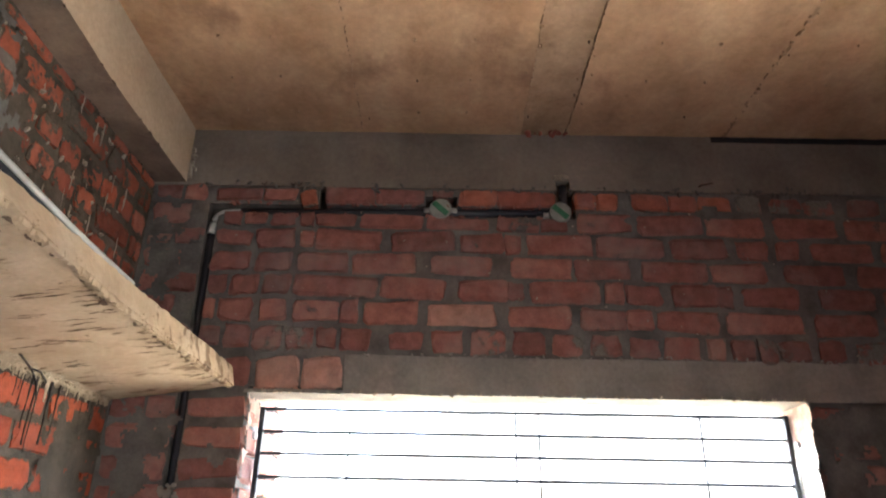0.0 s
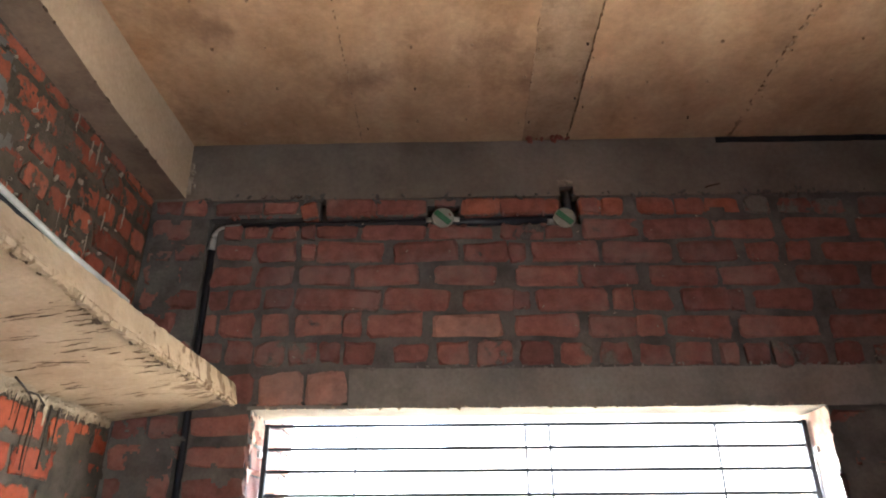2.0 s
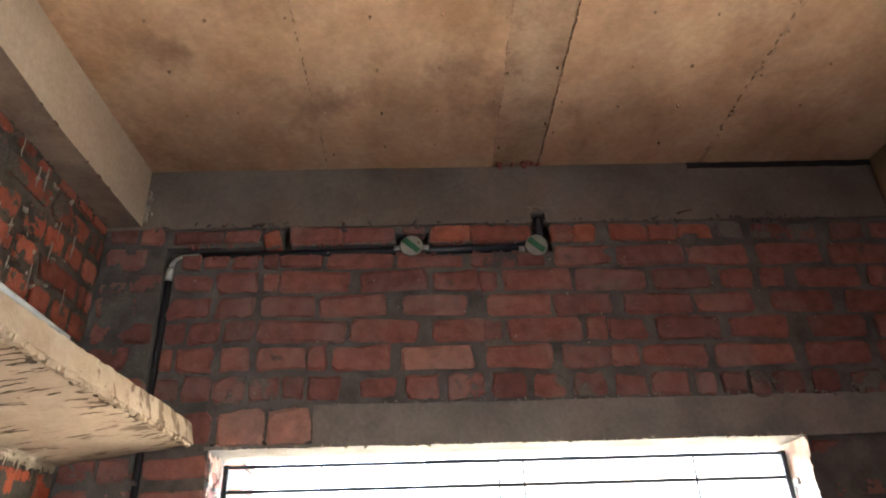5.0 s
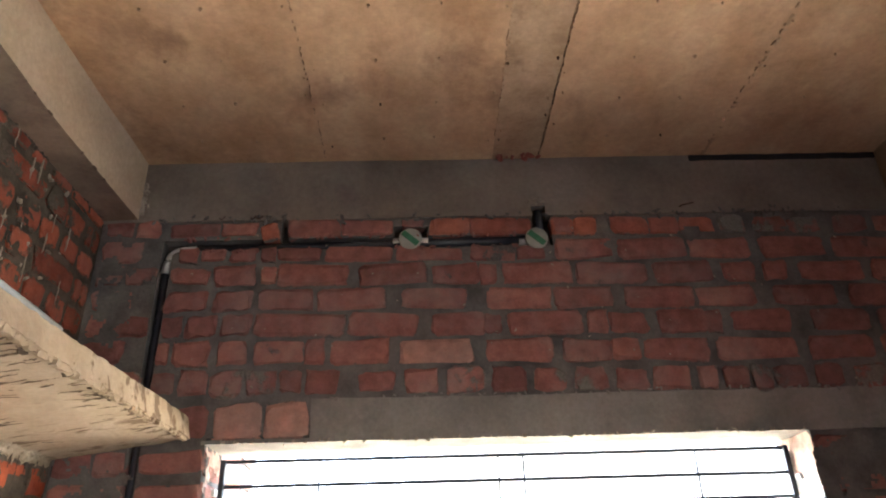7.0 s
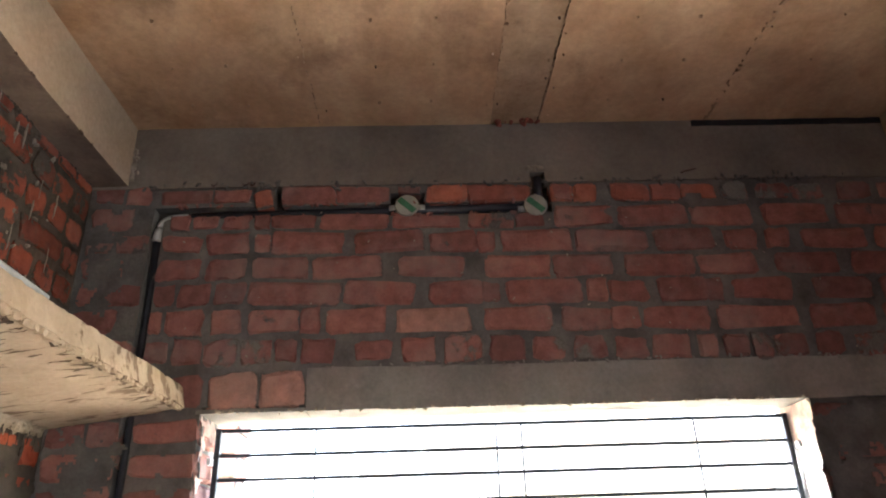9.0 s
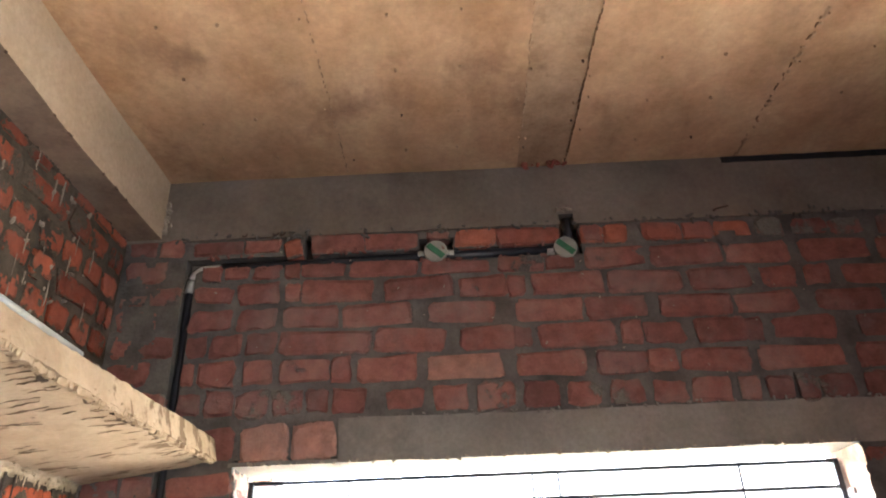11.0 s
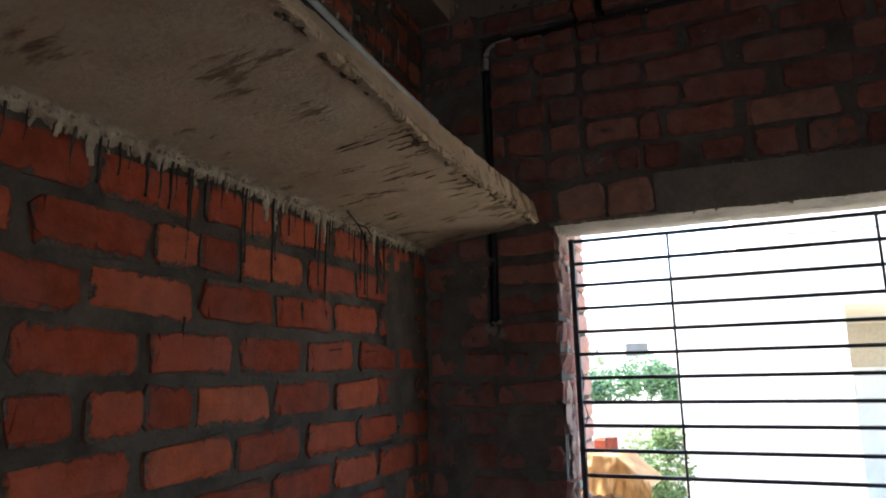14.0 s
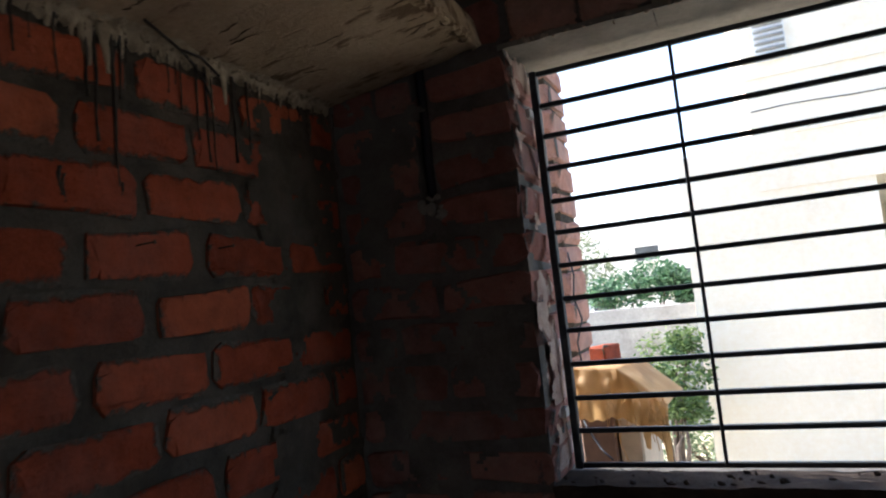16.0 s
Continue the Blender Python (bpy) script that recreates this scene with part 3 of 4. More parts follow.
part("crumbs", crumbs([(L - 0.006, cr.uniform(0.3, 2.05), 2.934 - abs(cr.gauss(0, 0.012))) for k in range(140)], 0.003, 0.010), MORTAR, wall_west)
part("crumbs", crumbs([(L - 0.008 + cr.uniform(0, 0.006), cr.uniform(0.3, 1.9), cr.uniform(2.25, 2.9)) for k in range(160)], 0.004, 0.011), SPLASH, wall_west)


# ---- loft shelf and its slurry ----
def loft_slab():
    bm = rough_box(-1.16, -0.722, S + 0.3, W - 0.001, 2.126, 2.196, 0.022, 0.0032, 1.0, 13.0)
    for v in bm.verts:
        near = max(0.0, (v.co.x + 0.722) / -0.43)
        run = max(0.0, 1.2 - max(v.co.y, -0.2))
        low = (2.196 - v.co.z) / 0.07
        v.co.z -= 0.058 * near
        v.co.x += (1 - near) * (-0.016 * (1 - low) + run * (0.022 + 0.058 * low))
        if near < 0.07:
            v.co.x += 0.002 * noise.noise(Vector((v.co.y * 23, v.co.z * 20, 4))) + 0.004 * noise.noise(Vector((v.co.y * 71, v.co.z * 60, 2)))
            v.co.z += 0.003 * noise.noise(Vector((v.co.y * 30, 2, 9))) + 0.004 * noise.noise(Vector((v.co.y * 75, 6, 9)))
    return bm


loft = tagged(new("loft_slab", mesh_of("loft_slab", loft_slab(), LOFT)), "rough pale concrete loft slab built into the brick wall", "loft slab", kind="structure")
# torn rim of cement along the lower front edge
bm = bmesh.new()
lr = random.Random(11)
for k in range(260):
    y = -0.2 + 2.27 * k / 260
    if lr.random() < 0.75:
        l, h, d = lr.uniform(0.006, 0.022), lr.uniform(0.003, 0.011), lr.uniform(0.004, 0.012)
        x = -0.732 + 0.08 * max(0.0, 1.2 - y) + 0.01 * noise.noise(Vector((y * 6, 0, 0)))
        v = box(bm, x - d, x + d * 0.6, y, y + l, 2.118 - h * 0.4, 2.130)
        for q in v:
            q.co += Vector((lr.uniform(-1, 1), lr.uniform(-1, 1), lr.uniform(-1, 1))) * 0.003
part("torn_rim", bm, LOFT, loft)
bm = bmesh.new()
for k in range(150):
    y = -0.1 + 2.15 * lr.random()
    if noise.noise(Vector((y * 7, 3, 5))) < -0.1:
        continue
    x = -0.736 + 0.08 * max(0.0, 1.2 - y) - abs(lr.gauss(0, 0.008))
    l, d, h = lr.uniform(0.005, 0.022), lr.uniform(0.002, 0.006), lr.uniform(0.002, 0.006)
    for q in box(bm, x - d, x + d, y, y + l, 2.122 - h, 2.127):
        q.co += Vector((lr.uniform(-1, 1), lr.uniform(-1, 1), lr.uniform(-1, 1))) * 0.003
part("broken_arris", bm, SCAR, loft)
bm = bmesh.new()
for k in range(420):
    y = lr.uniform(0.1, 2.06)
    if noise.noise(Vector((y * 5.5, 8, 2))) < -0.05:
        continue
    low = min(1.0, abs(lr.gauss(0.25, 0.3)))
    x = -0.724 - 0.016 * low + max(0.0, 1.2 - y) * (0.08 - 0.058 * low)
    q = bmesh.ops.create_icosphere(bm, subdivisions=1, radius=lr.uniform(0.0015, 0.0055), matrix=Matrix.Translation((x, y, 2.124 + 0.06 * low)) @ pose(0, 0, 0, lr.uniform(0, 180), lr.uniform(0, 180), 0) @ Matrix.Diagonal((1.5, 0.7, 0.8, 1)))
    for v in q["verts"]:
        v.co += 0.003 * noise.noise_vector(v.co * 140)
part("edge_lumps", bm, LOFT, loft)


def scars():
    """Ridges and torn marks that the shuttering left on the underside."""
    rnd = random.Random(17)
    bm = bmesh.new()
    for k in range(120):
        y = rnd.uniform(0.0, 2.05)
        edge_x = -0.728 + 0.08 * max(0.0, 1.2 - y)
        x = edge_x - abs(rnd.gauss(0, 0.085)) if rnd.random() < 0.75 else rnd.uniform(-1.08, -0.75)
        if x < -1.1:
            continue
        ln, w = rnd.uniform(0.015, 0.11), rnd.uniform(0.001, 0.0034)
        a = rnd.gauss(0.05, 0.16)
        n = 8
        pts, rad = [], []
        for i in range(n + 1):
            f = i / n - 0.5
            px = min(x + ln * f * math.cos(a), edge_x)
            pz = 2.1258 - 0.058 * max(0.0, (px + 0.722) / -0.43)
            pts.append((px, y + ln * f * math.sin(a) + rnd.uniform(-0.003, 0.003), pz))
            rad.append(w * (1.05 - 1.6 * abs(f)) * rnd.uniform(0.25, 1.35) + 0.0004)
        tube(bm, pts, rad, 5)
    return bm


part("shutter_scars", scars(), SCAR, loft)


def slurry_lip():
    """Squeezed-out cement along the joint of slab and wall."""
    bm = bmesh.new()
    rows = []
    n = 420
    for i in range(n + 1):
        y = 0.0 + 2.06 * i / n
        k = 0.25 + 1.0 * abs(noise.noise(Vector((y * 8, 1, 1)))) + 0.9 * max(0.0, noise.noise(Vector((y * 37, 5, 1)))) + 0.35 * noise.noise(Vector((y * 90, 2, 1)))
        k = max(k, 0.12)
        d, h = 0.009 * k, 0.020 * k
        prof = ((L + 0.02 + d * 1.6, 2.073), (L + d * 1.5, 2.066 - 0.1 * h), (L + d, 2.060 - 0.5 * h), (L + d * 0.5, 2.056 - h), (L - 0.012, 2.050 - 1.1 * h))
        rows.append([bm.verts.new((x + 0.005 * noise.noise(Vector((y * 60, z * 50, j))), y, z + 0.009 * noise.noise(Vector((y * 70, j * 3, 7))))) for j, (x, z) in enumerate(prof)])
    for a, b in zip(rows, rows[1:]):
        for j in range(4):
            bm.faces.new((a[j], a[j + 1], b[j + 1], b[j])).smooth = True
    return bm


part("slurry_lip", slurry_lip(), SLURRY, loft)
bm = bmesh.new()
for k in range(260):
    y = lr.uniform(0.0, 2.05)
    p = Vector((L + lr.uniform(0.0, 0.022), y, 2.062 - lr.uniform(0.0, 0.022) * abs(noise.noise(Vector((y * 8, 1, 1)))) * 2))
    q = bmesh.ops.create_icosphere(bm, subdivisions=1, radius=lr.uniform(0.0015, 0.005), matrix=Matrix.Translation(p) @ pose(0, 0, 0, lr.uniform(0, 180), lr.uniform(0, 180), 0) @ Matrix.Diagonal((1.4, 0.8, 0.7, 1)))
    for v in q["verts"]:
        v.co += 0.003 * noise.noise_vector(v.co * 120)
part("slurry_lumps", bm, SLURRY, loft)


def tongue(bm, y, ln, w):
    """A flat lobe of cement that ran down the wall from the joint."""
    start = len(bm.verts)
    pts, rad, n = [], [], 9
    for i in range(n + 1):
        f = i / n
        pts.append((L, y + 0.006 * noise.noise(Vector((y * 11, f * 3, 4))), 2.064 - ln * f))
        rad.append(w * (1.0 - 0.75 * f ** 0.8) * (0.85 + 0.5 * noise.noise(Vector((y * 31, f * 6, 2)))) + 0.001)
    tube(bm, pts, rad, 8)
    bm.verts.ensure_lookup_table()
    for v in bm.verts[start:]:
        v.co.x = L + (v.co.x - L) * 0.45 + 0.002 * noise.noise(v.co * 90)


tr = random.Random(91)
bm = bmesh.new()
for y, ln, w in ((0.60, 0.05, 0.012), (0.665, 0.085, 0.020), (0.70, 0.05, 0.010), (0.775, 0.045, 0.010), (0.91, 0.055, 0.022), (0.945, 0.035, 0.014), (1.01, 0.05, 0.012), (1.075, 0.055, 0.016),
                 (1.15, 0.09, 0.018), (1.185, 0.11, 0.016), (1.23, 0.05, 0.012), (1.30, 0.045, 0.012), (1.365, 0.095, 0.022), (1.40, 0.10, 0.018), (1.43, 0.06, 0.014), (1.64, 0.12, 0.010), (1.68, 0.09, 0.012)):
    tongue(bm, y, 0.85 * ln, w)
for k in range(34):
    tongue(bm, tr.uniform(0.2, 2.0), tr.uniform(0.015, 0.045), tr.uniform(0.005, 0.012))
part("slurry_tongues", bm, SLURRY, loft, "pale tongues of dried cement")


def drips():
    rnd = random.Random(21)
    bm = bmesh.new()
    long_ones = [(0.39, 1.93), (0.47, 1.96), (0.628, 1.97), (0.682, 1.965), (0.725, 1.99), (0.789, 1.965), (0.849, 1.955), (0.897, 1.862), (0.903, 1.90), (0.945, 1.975), (0.994, 1.955), (1.064, 1.832), (1.075, 1.88), (1.10, 1.94), (1.175, 1.846), (1.185, 1.90), (1.24, 1.97), (1.307, 1.945),
                 (1.36, 1.93), (1.375, 1.86), (1.408, 1.789), (1.425, 1.94), (1.56, 1.95), (1.60, 1.90), (1.625, 1.86), (1.64, 1.84), (1.70, 1.87), (1.745, 1.90)]
    spots = [(y, z, rnd.uniform(0.0016, 0.0036)) for y, z in long_ones]
    y = 0.05
    while y < 2.05:
        y += rnd.uniform(0.012, 0.06)
        spots.append((y, 2.05 - rnd.uniform(0.02, 0.08), rnd.uniform(0.0008, 0.002)))
    spots += [(y, None, rnd.uniform(0.0018, 0.003)) for y in (0.899, 1.299, 1.41, 1.305)]
    for y, low, w in spots:
        top = 2.05
        if low is None:
            top = rnd.uniform(1.74, 1.83)
            low = top - rnd.uniform(0.03, 0.06)
        pts, rad, n = [], [], 8
        for i in range(n + 1):
            f = i / n
            pts.append((L + 0.0002 + 0.003 * (1 - f), y + 0.005 * noise.noise(Vector((y * 9, f * 2.5, 1))), top + (low - top) * f))
            rad.append(w * (1.3 - 0.7 * f + (0.5 if i == n else 0)) * (0.9 + 0.5 * noise.noise(Vector((y * 40, f * 5, 3)))))
        tube(bm, pts, rad, 6)
    return bm


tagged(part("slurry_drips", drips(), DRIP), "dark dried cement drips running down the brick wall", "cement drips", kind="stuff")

def runs():
    """Thin pale runs of cement down the wall over the loft."""
    rnd = random.Random(77)
    bm = bmesh.new()
    for k in range(60):
        y, top, ln = rnd.uniform(0.25, 1.9), rnd.uniform(2.4, 2.93), rnd.uniform(0.02, 0.11)
        w = rnd.uniform(0.001, 0.0035)
        pts = [(L + 0.001, y + 0.006 * noise.noise(Vector((i * 0.7, k, 2))), max(top - ln * i / 5, 2.2)) for i in range(6)]
        tube(bm, pts, [w * f for f in (0.5, 1.1, 0.8, 1.0, 0.7, 0.4)], 5)
    return bm


tagged(part("cement_runs", runs(), SPLASH), "pale dried cement runs on the upper brick wall", "cement runs", kind="stuff")

# ---- window grille ----
GY = 2.222
grille = tagged(new("window_grille"), "dark iron window grille with close horizontal bars", "window grille")
grille.location = (0.31, GY, 1.119)
grille.matrix_world = pose(0.31, GY, 1.119)


def gpart(name, bm, mat, parent=None, label=""):
    for v in bm.verts:
        v.co -= Vector((0.31, GY, 1.119))
    return part(name, bm, mat, parent or grille, label)


for k in range(13):
    z = 1.119 + 0.0793 * k
    sag = 0.0015 * math.sin(k * 2.1)
    gpart("bar", bevelled(boxes((-0.648, 1.272, GY - 0.006, GY + 0.006, z - 0.006 + sag, z + 0.006 + sag)), 0.0015, 1), IRON)
for x in (-0.323, 0.281, 0.366, 0.956):
    gpart("upright", bevelled(boxes((x - 0.004, x + 0.004, GY - 0.0105, GY - 0.005, 1.115, 2.076)), 0.001, 1), IRON)
for x in (-0.648, 1.272):
    gpart("side_bar", bevelled(boxes((x - 0.009, x + 0.009, GY - 0.012, GY + 0.012, 1.112, 2.078)), 0.002, 1), IRON)
for x, s in ((-0.655, -1), (1.279, 1)):
    for z in (1.25, 1.97):
        gpart("holdfast", bevelled(boxes((min(x, x + 0.03 * s), max(x, x + 0.03 * s), GY - 0.045, GY - 0.008, z - 0.011, z + 0.011)), 0.002, 1), TAB, None, "pale metal fixing tab")

# ---- conduit in the chase ----
conduit = tagged(part("conduit", boxes(), BLACK_PIPE), "black electrical conduit widened to fill the dark wall chase", "conduit")
# tubes widened and run on, so their black also gives the chase's shade
bm = bmesh.new()
tube(bm, [(-0.83, W + 0.026, CH - 0.008), (-0.45, W + 0.028, CH - 0.003), (-0.05, W + 0.028, CH + 0.004), (0.42, W + 0.026, CH + 0.008)], 0.0165, 12)
tube(bm, [(-0.903, W + 0.03, 2.75), (-0.902, W + 0.034, 2.5), (-0.900, W + 0.034, 2.1), (-0.900, W + 0.032, 1.79)], 0.0155, 12)
tube(bm, [(0.480, W + 0.026, CH + 0.03), (0.482, W + 0.022, 2.955)], 0.0165, 12)
bm.to_mesh(conduit.data)
bm.free()


def elbow():
    bm = bmesh.new()
    cx, cz, r = -0.845, CH - 0.068, 0.056
    pts = [(-0.80, W + 0.018, CH - 0.011)] + [(cx + r * math.cos(a), W + 0.018, cz + r * math.sin(a)) for a in [radians(90 + 10 * k) for k in range(10)]] + [(cx - r - 0.004, W + 0.02, cz - 0.035)]
    tube(bm, pts, [0.0155] + [0.0135] * 10 + [0.0155], 12)
    return bm


tagged(part("conduit_elbow", elbow(), PVC), "white plastic conduit elbow in the wall chase", "pipe elbow")


def junction_box(x, z, turn, up):
    ob = tagged(new("junction_box"), "round white plastic junction box with a green stripe", "junction box", "junction boxes")
    ob.matrix_world = pose(x, W + 0.012, z)
    bm = bmesh.new()
    prof = ((0.040, 0.03), (0.0405, -0.004), (0.043, -0.005), (0.043, -0.012), (0.040, -0.0145), (0.0, -0.0155))
    n = 28
    rings = [[bm.verts.new((r * math.cos(k * math.tau / n), y, r * math.sin(k * math.tau / n))) for k in range(n)] for r, y in prof[:-1]]
    for a, b in zip(rings, rings[1:]):
        for k in range(n):
            bm.faces.new((a[k], a[(k + 1) % n], b[(k + 1) % n], b[k]))
    bm.faces.new(rings[-1])
    bmesh.ops.recalc_face_normals(bm, faces=bm.faces[:])
    part("lid", bm, GREY_PVC, ob)
    bm = bmesh.new()
    a = radians(turn)
    m = Matrix.Rotation(a, 4, "Y")
    for x0, x1, w in ((-0.037, 0.037, 0.011),):
        v = box(bm, x0, x1, -0.0175, -0.0135, -w, w)
        for q in v:
            q.co = m @ q.co
    part("stripe", bm, GREEN, ob, "green diagonal stripe")
    for sx in ((-1, 1) if not up else (-1,)):
        bm = bmesh.new()
        tube(bm, [(sx * 0.036, 0.012, -0.002), (sx * 0.066, 0.012, -0.004)], 0.0155, 12)
        part("collar", bm, PVC, ob)
    if up:
        bm = bmesh.new()
        tube(bm, [(0.008, 0.012, 0.036), (0.008, 0.012, 0.052)], 0.0125, 12)
        part("collar", bm, PVC, ob)
    return ob


junction_box(-0.008, 2.838, 42, False)
junction_box(0.464, 2.83, 42, True)
bm = bmesh.new()
for k in range(26):
    r = random.Random(k)
    a, d = r.uniform(0, math.tau), r.uniform(0.0, 0.03)
    p = Vector((0.472 + 1.1 * d * math.cos(a), W - 0.002, 2.976 + abs(0.7 * d * math.sin(a))))
    bmesh.ops.create_icosphere(bm, subdivisions=1, radius=r.uniform(0.003, 0.009), matrix=Matrix.Translation(p) @ Matrix.Diagonal((1, 0.5, 1, 1)))
tagged(part("plaster_dab", bm, SPLASH), "pale dab of plaster round the conduit hole", "plaster dab", "plaster dabs")
bm = bmesh.new()
for k in range(24):
    r = random.Random(k + 60)
    p = Vector((-0.895 + r.uniform(-0.032, 0.032), W - 0.001, 1.765 + r.uniform(-0.028, 0.028)))
    bmesh.ops.create_icosphere(bm, subdivisions=1, radius=r.uniform(0.005, 0.010), matrix=Matrix.Translation(p) @ Matrix.Diagonal((1.3, 0.4, 1, 1)))
tagged(part("plaster_dab", bm, LINTEL), "pale dab of plaster at the foot of the wall chase", "plaster dab", "plaster dabs")

# bent wire ends and a nail left at the foot of the beam
for x in (-0.716, -0.60, -0.575):
    bm = bmesh.new()
    tube(bm, [(x - 0.008, W + 0.004, 2.948), (x - 0.007, W - 0.010, 2.932), (x + 0.002, W - 0.014, 2.925), (x + 0.010, W - 0.012, 2.932), (x + 0.012, W - 0.006, 2.944)], 0.002, 6)
    tagged(part("wire_end", bm, NAIL), "rusty bent wire end in the mortar under the beam", "wire", "wire ends")
bm = bmesh.new()
tube(bm, [(1.022, W + 0.004, 2.953), (1.03, W - 0.010, 2.954), (1.075, W - 0.016, 2.962)], 0.0028, 6)
tagged(part("nail", bm, NAIL), "rusty nail bent over on the grey concrete beam", "nail", "wall nails")

# loose white conduit on the loft edge
bm = bmesh.new()
tube(bm, [(-0.722, -0.9, 2.315), (-0.728, -0.2, 2.285), (-0.735, 0.34, 2.252), (-0.742, 0.95, 2.209), (-0.75, 1.25, 2.203)], 0.0078, 10)
tagged(part("loft_edge_tube", bm, GREY_PVC), "thin white plastic conduit lying along the loft edge", "pipe")

# black tube added to fill the shaded gap under the white conduit
bm = bmesh.new()
tube(bm, [(-0.738, -0.9, 2.288), (-0.742, -0.2, 2.262), (-0.748, 0.30, 2.232), (-0.752, 0.70, 2.212), (-0.762, 1.05, 2.208)], 0.016, 10)
tagged(part("loft_edge_tube", bm, MATT_BLACK), "matt black tube standing for the dark gap under the white conduit", "pipe")

# a bent end of binding wire at the corner of loft and wall
bm = bmesh.new()
for pts in ([(L + 0.05, 1.44, 2.070), (L + 0.035, 1.50, 2.062), (L + 0.02, 1.56, 2.052), (L + 0.008, 1.61, 2.030), (L + 0.006, 1.635, 1.985)], [(L + 0.025, 1.545, 2.055), (L + 0.02, 1.60, 2.058), (L + 0.008, 1.66, 2.040)]):
    tube(bm, pts, 0.0028, 6)
tagged(part("binding_wire", bm, DRIP), "dark bent binding wire under the loft slab", "wire", "loose wires")

# nails left in the left wall
for y, z in ((1.43, 1.691), (1.62, 1.69)):
    bm = bmesh.new()
    tube(bm, [(L - 0.01, y, z), (L + 0.03, y + 0.012, z + 0.003)], 0.0016, 6)
    tube(bm, [(L + 0.03, y + 0.012, z + 0.003), (L + 0.0315, y + 0.0125, z + 0.003)], 0.004, 8)
    tagged(part("nail", bm, NAIL), "rusty iron nail sticking out of a brick", "nail", "wall nails")

# ---- outside the window ----
def house_facade():
    ob = tagged(new("neighbour_house"), "cream painted house with a projecting upper storey", "house")
    ob.matrix_world = pose(0, 7, -0.45)
    part("wall", boxes((-0.66, 0.84, 0.0, 6.0, 0.0, 3.0)), CREAM, ob)
    part("upper_wall", boxes((-0.02, 3.6, -0.012, 6.0, 2.6, 7.5)), CREAM, ob)
    part("ledge", boxes((0.26, 3.7, -0.027, 0.0, 3.06, 3.08), (-0.05, 3.7, -0.024, 0.0, 3.57, 3.585)), CREAM, ob)
    vent = part("vent", boxes((0.09, 0.34, -0.04, -0.012, 3.70, 4.04)), WHITE, ob, "grey louvred vent")
    for k in range(6):
        bm = boxes((0.10, 0.33, -0.03, 0.0, 0.0, 0.012))
        for v in bm.verts:
            v.co = Matrix.Translation((0, -0.05, 3.73 + 0.054 * k)) @ Matrix.Rotation(radians(-35), 4, "X") @ v.co
        part("slat", bm, GREYWALL, vent)
    return ob


house_facade()


def far_house():
    ob = tagged(new("far_house"), "tan house with a peach front and a grey sign board", "house")
    ob.matrix_world = pose(0.15, 11, -0.45)
    part("wall", boxes((1.0, 9.0, 0.0, 6.0, 0.0, 2.75)), WHITE, ob)
    part("upper_wall", boxes((0.95, 9.0, -0.06, 6.0, 2.0, 3.2)), TAN, ob)
    part("ledge", boxes((1.0, 9.0, -0.12, 0.0, 1.95, 2.0)), WHITE, ob)
    shutter = part("shutter_front", boxes((1.78, 3.52, -0.10, -0.05, 0.0, 2.07)), CARD, ob, "peach coloured shop front")
    part("door", bevelled(boxes((2.86, 3.30, -0.13, -0.09, 0.0, 2.03)), 0.01, 1), BROWN, shutter, "brown wooden door")
    part("panel", bevelled(boxes((1.95, 2.70, -0.125, -0.09, 0.0, 2.03)), 0.01, 1), TAN, shutter)
    part("post", boxes((2.74, 2.80, -0.14, -0.09, 0.0, 2.05)), WHITE, shutter)
    part("sign_board", bevelled(boxes((2.0, 3.14, -0.16, -0.05, 2.41, 2.58)), 0.01, 1), GREYWALL, ob, "plain grey sign board")
    part("lamp_shade", bevelled(boxes((2.55, 3.10, -0.14, -0.05, 2.64, 2.67)), 0.005, 1), GREYWALL, ob)
    return ob


far_house()


def white_house():
    ob = tagged(new("white_house"), "white house behind the garden wall", "house")
    ob.matrix_world = pose(0, 16, -0.45)
    part("wall", boxes((-7.0, -0.6, 0.0, 6.0, 0.0, 3.0)), WHITE, ob)
    part("parapet", boxes((-7.1, -0.5, -0.1, 6.0, 3.0, 3.15)), WHITE, ob)
    for x, z in ((-2.35, 2.32), (-1.75, 1.75), (-3.4, 1.3)):
        w = part("window", boxes((x, x + 0.5, -0.06, 0.02, z, z + 0.3)), DARKGLASS, ob)
        part("window_frame", boxes((x - 0.04, x, -0.08, 0, z, z + 0.3), (x + 0.5, x + 0.54, -0.08, 0, z, z + 0.3), (x - 0.04, x + 0.54, -0.08, 0, z - 0.04, z), (x - 0.04, x + 0.54, -0.08, 0, z + 0.3, z + 0.34)), WHITE, w)
    return ob


white_house()
tagged(part("garden_wall", rough_box(-6.0, -0.75, 10.0, 10.2, -0.5, 1.12, 0.25, 0.02, 3, 2), GREYWALL), "weathered grey plastered garden wall", "wall", kind="structure")


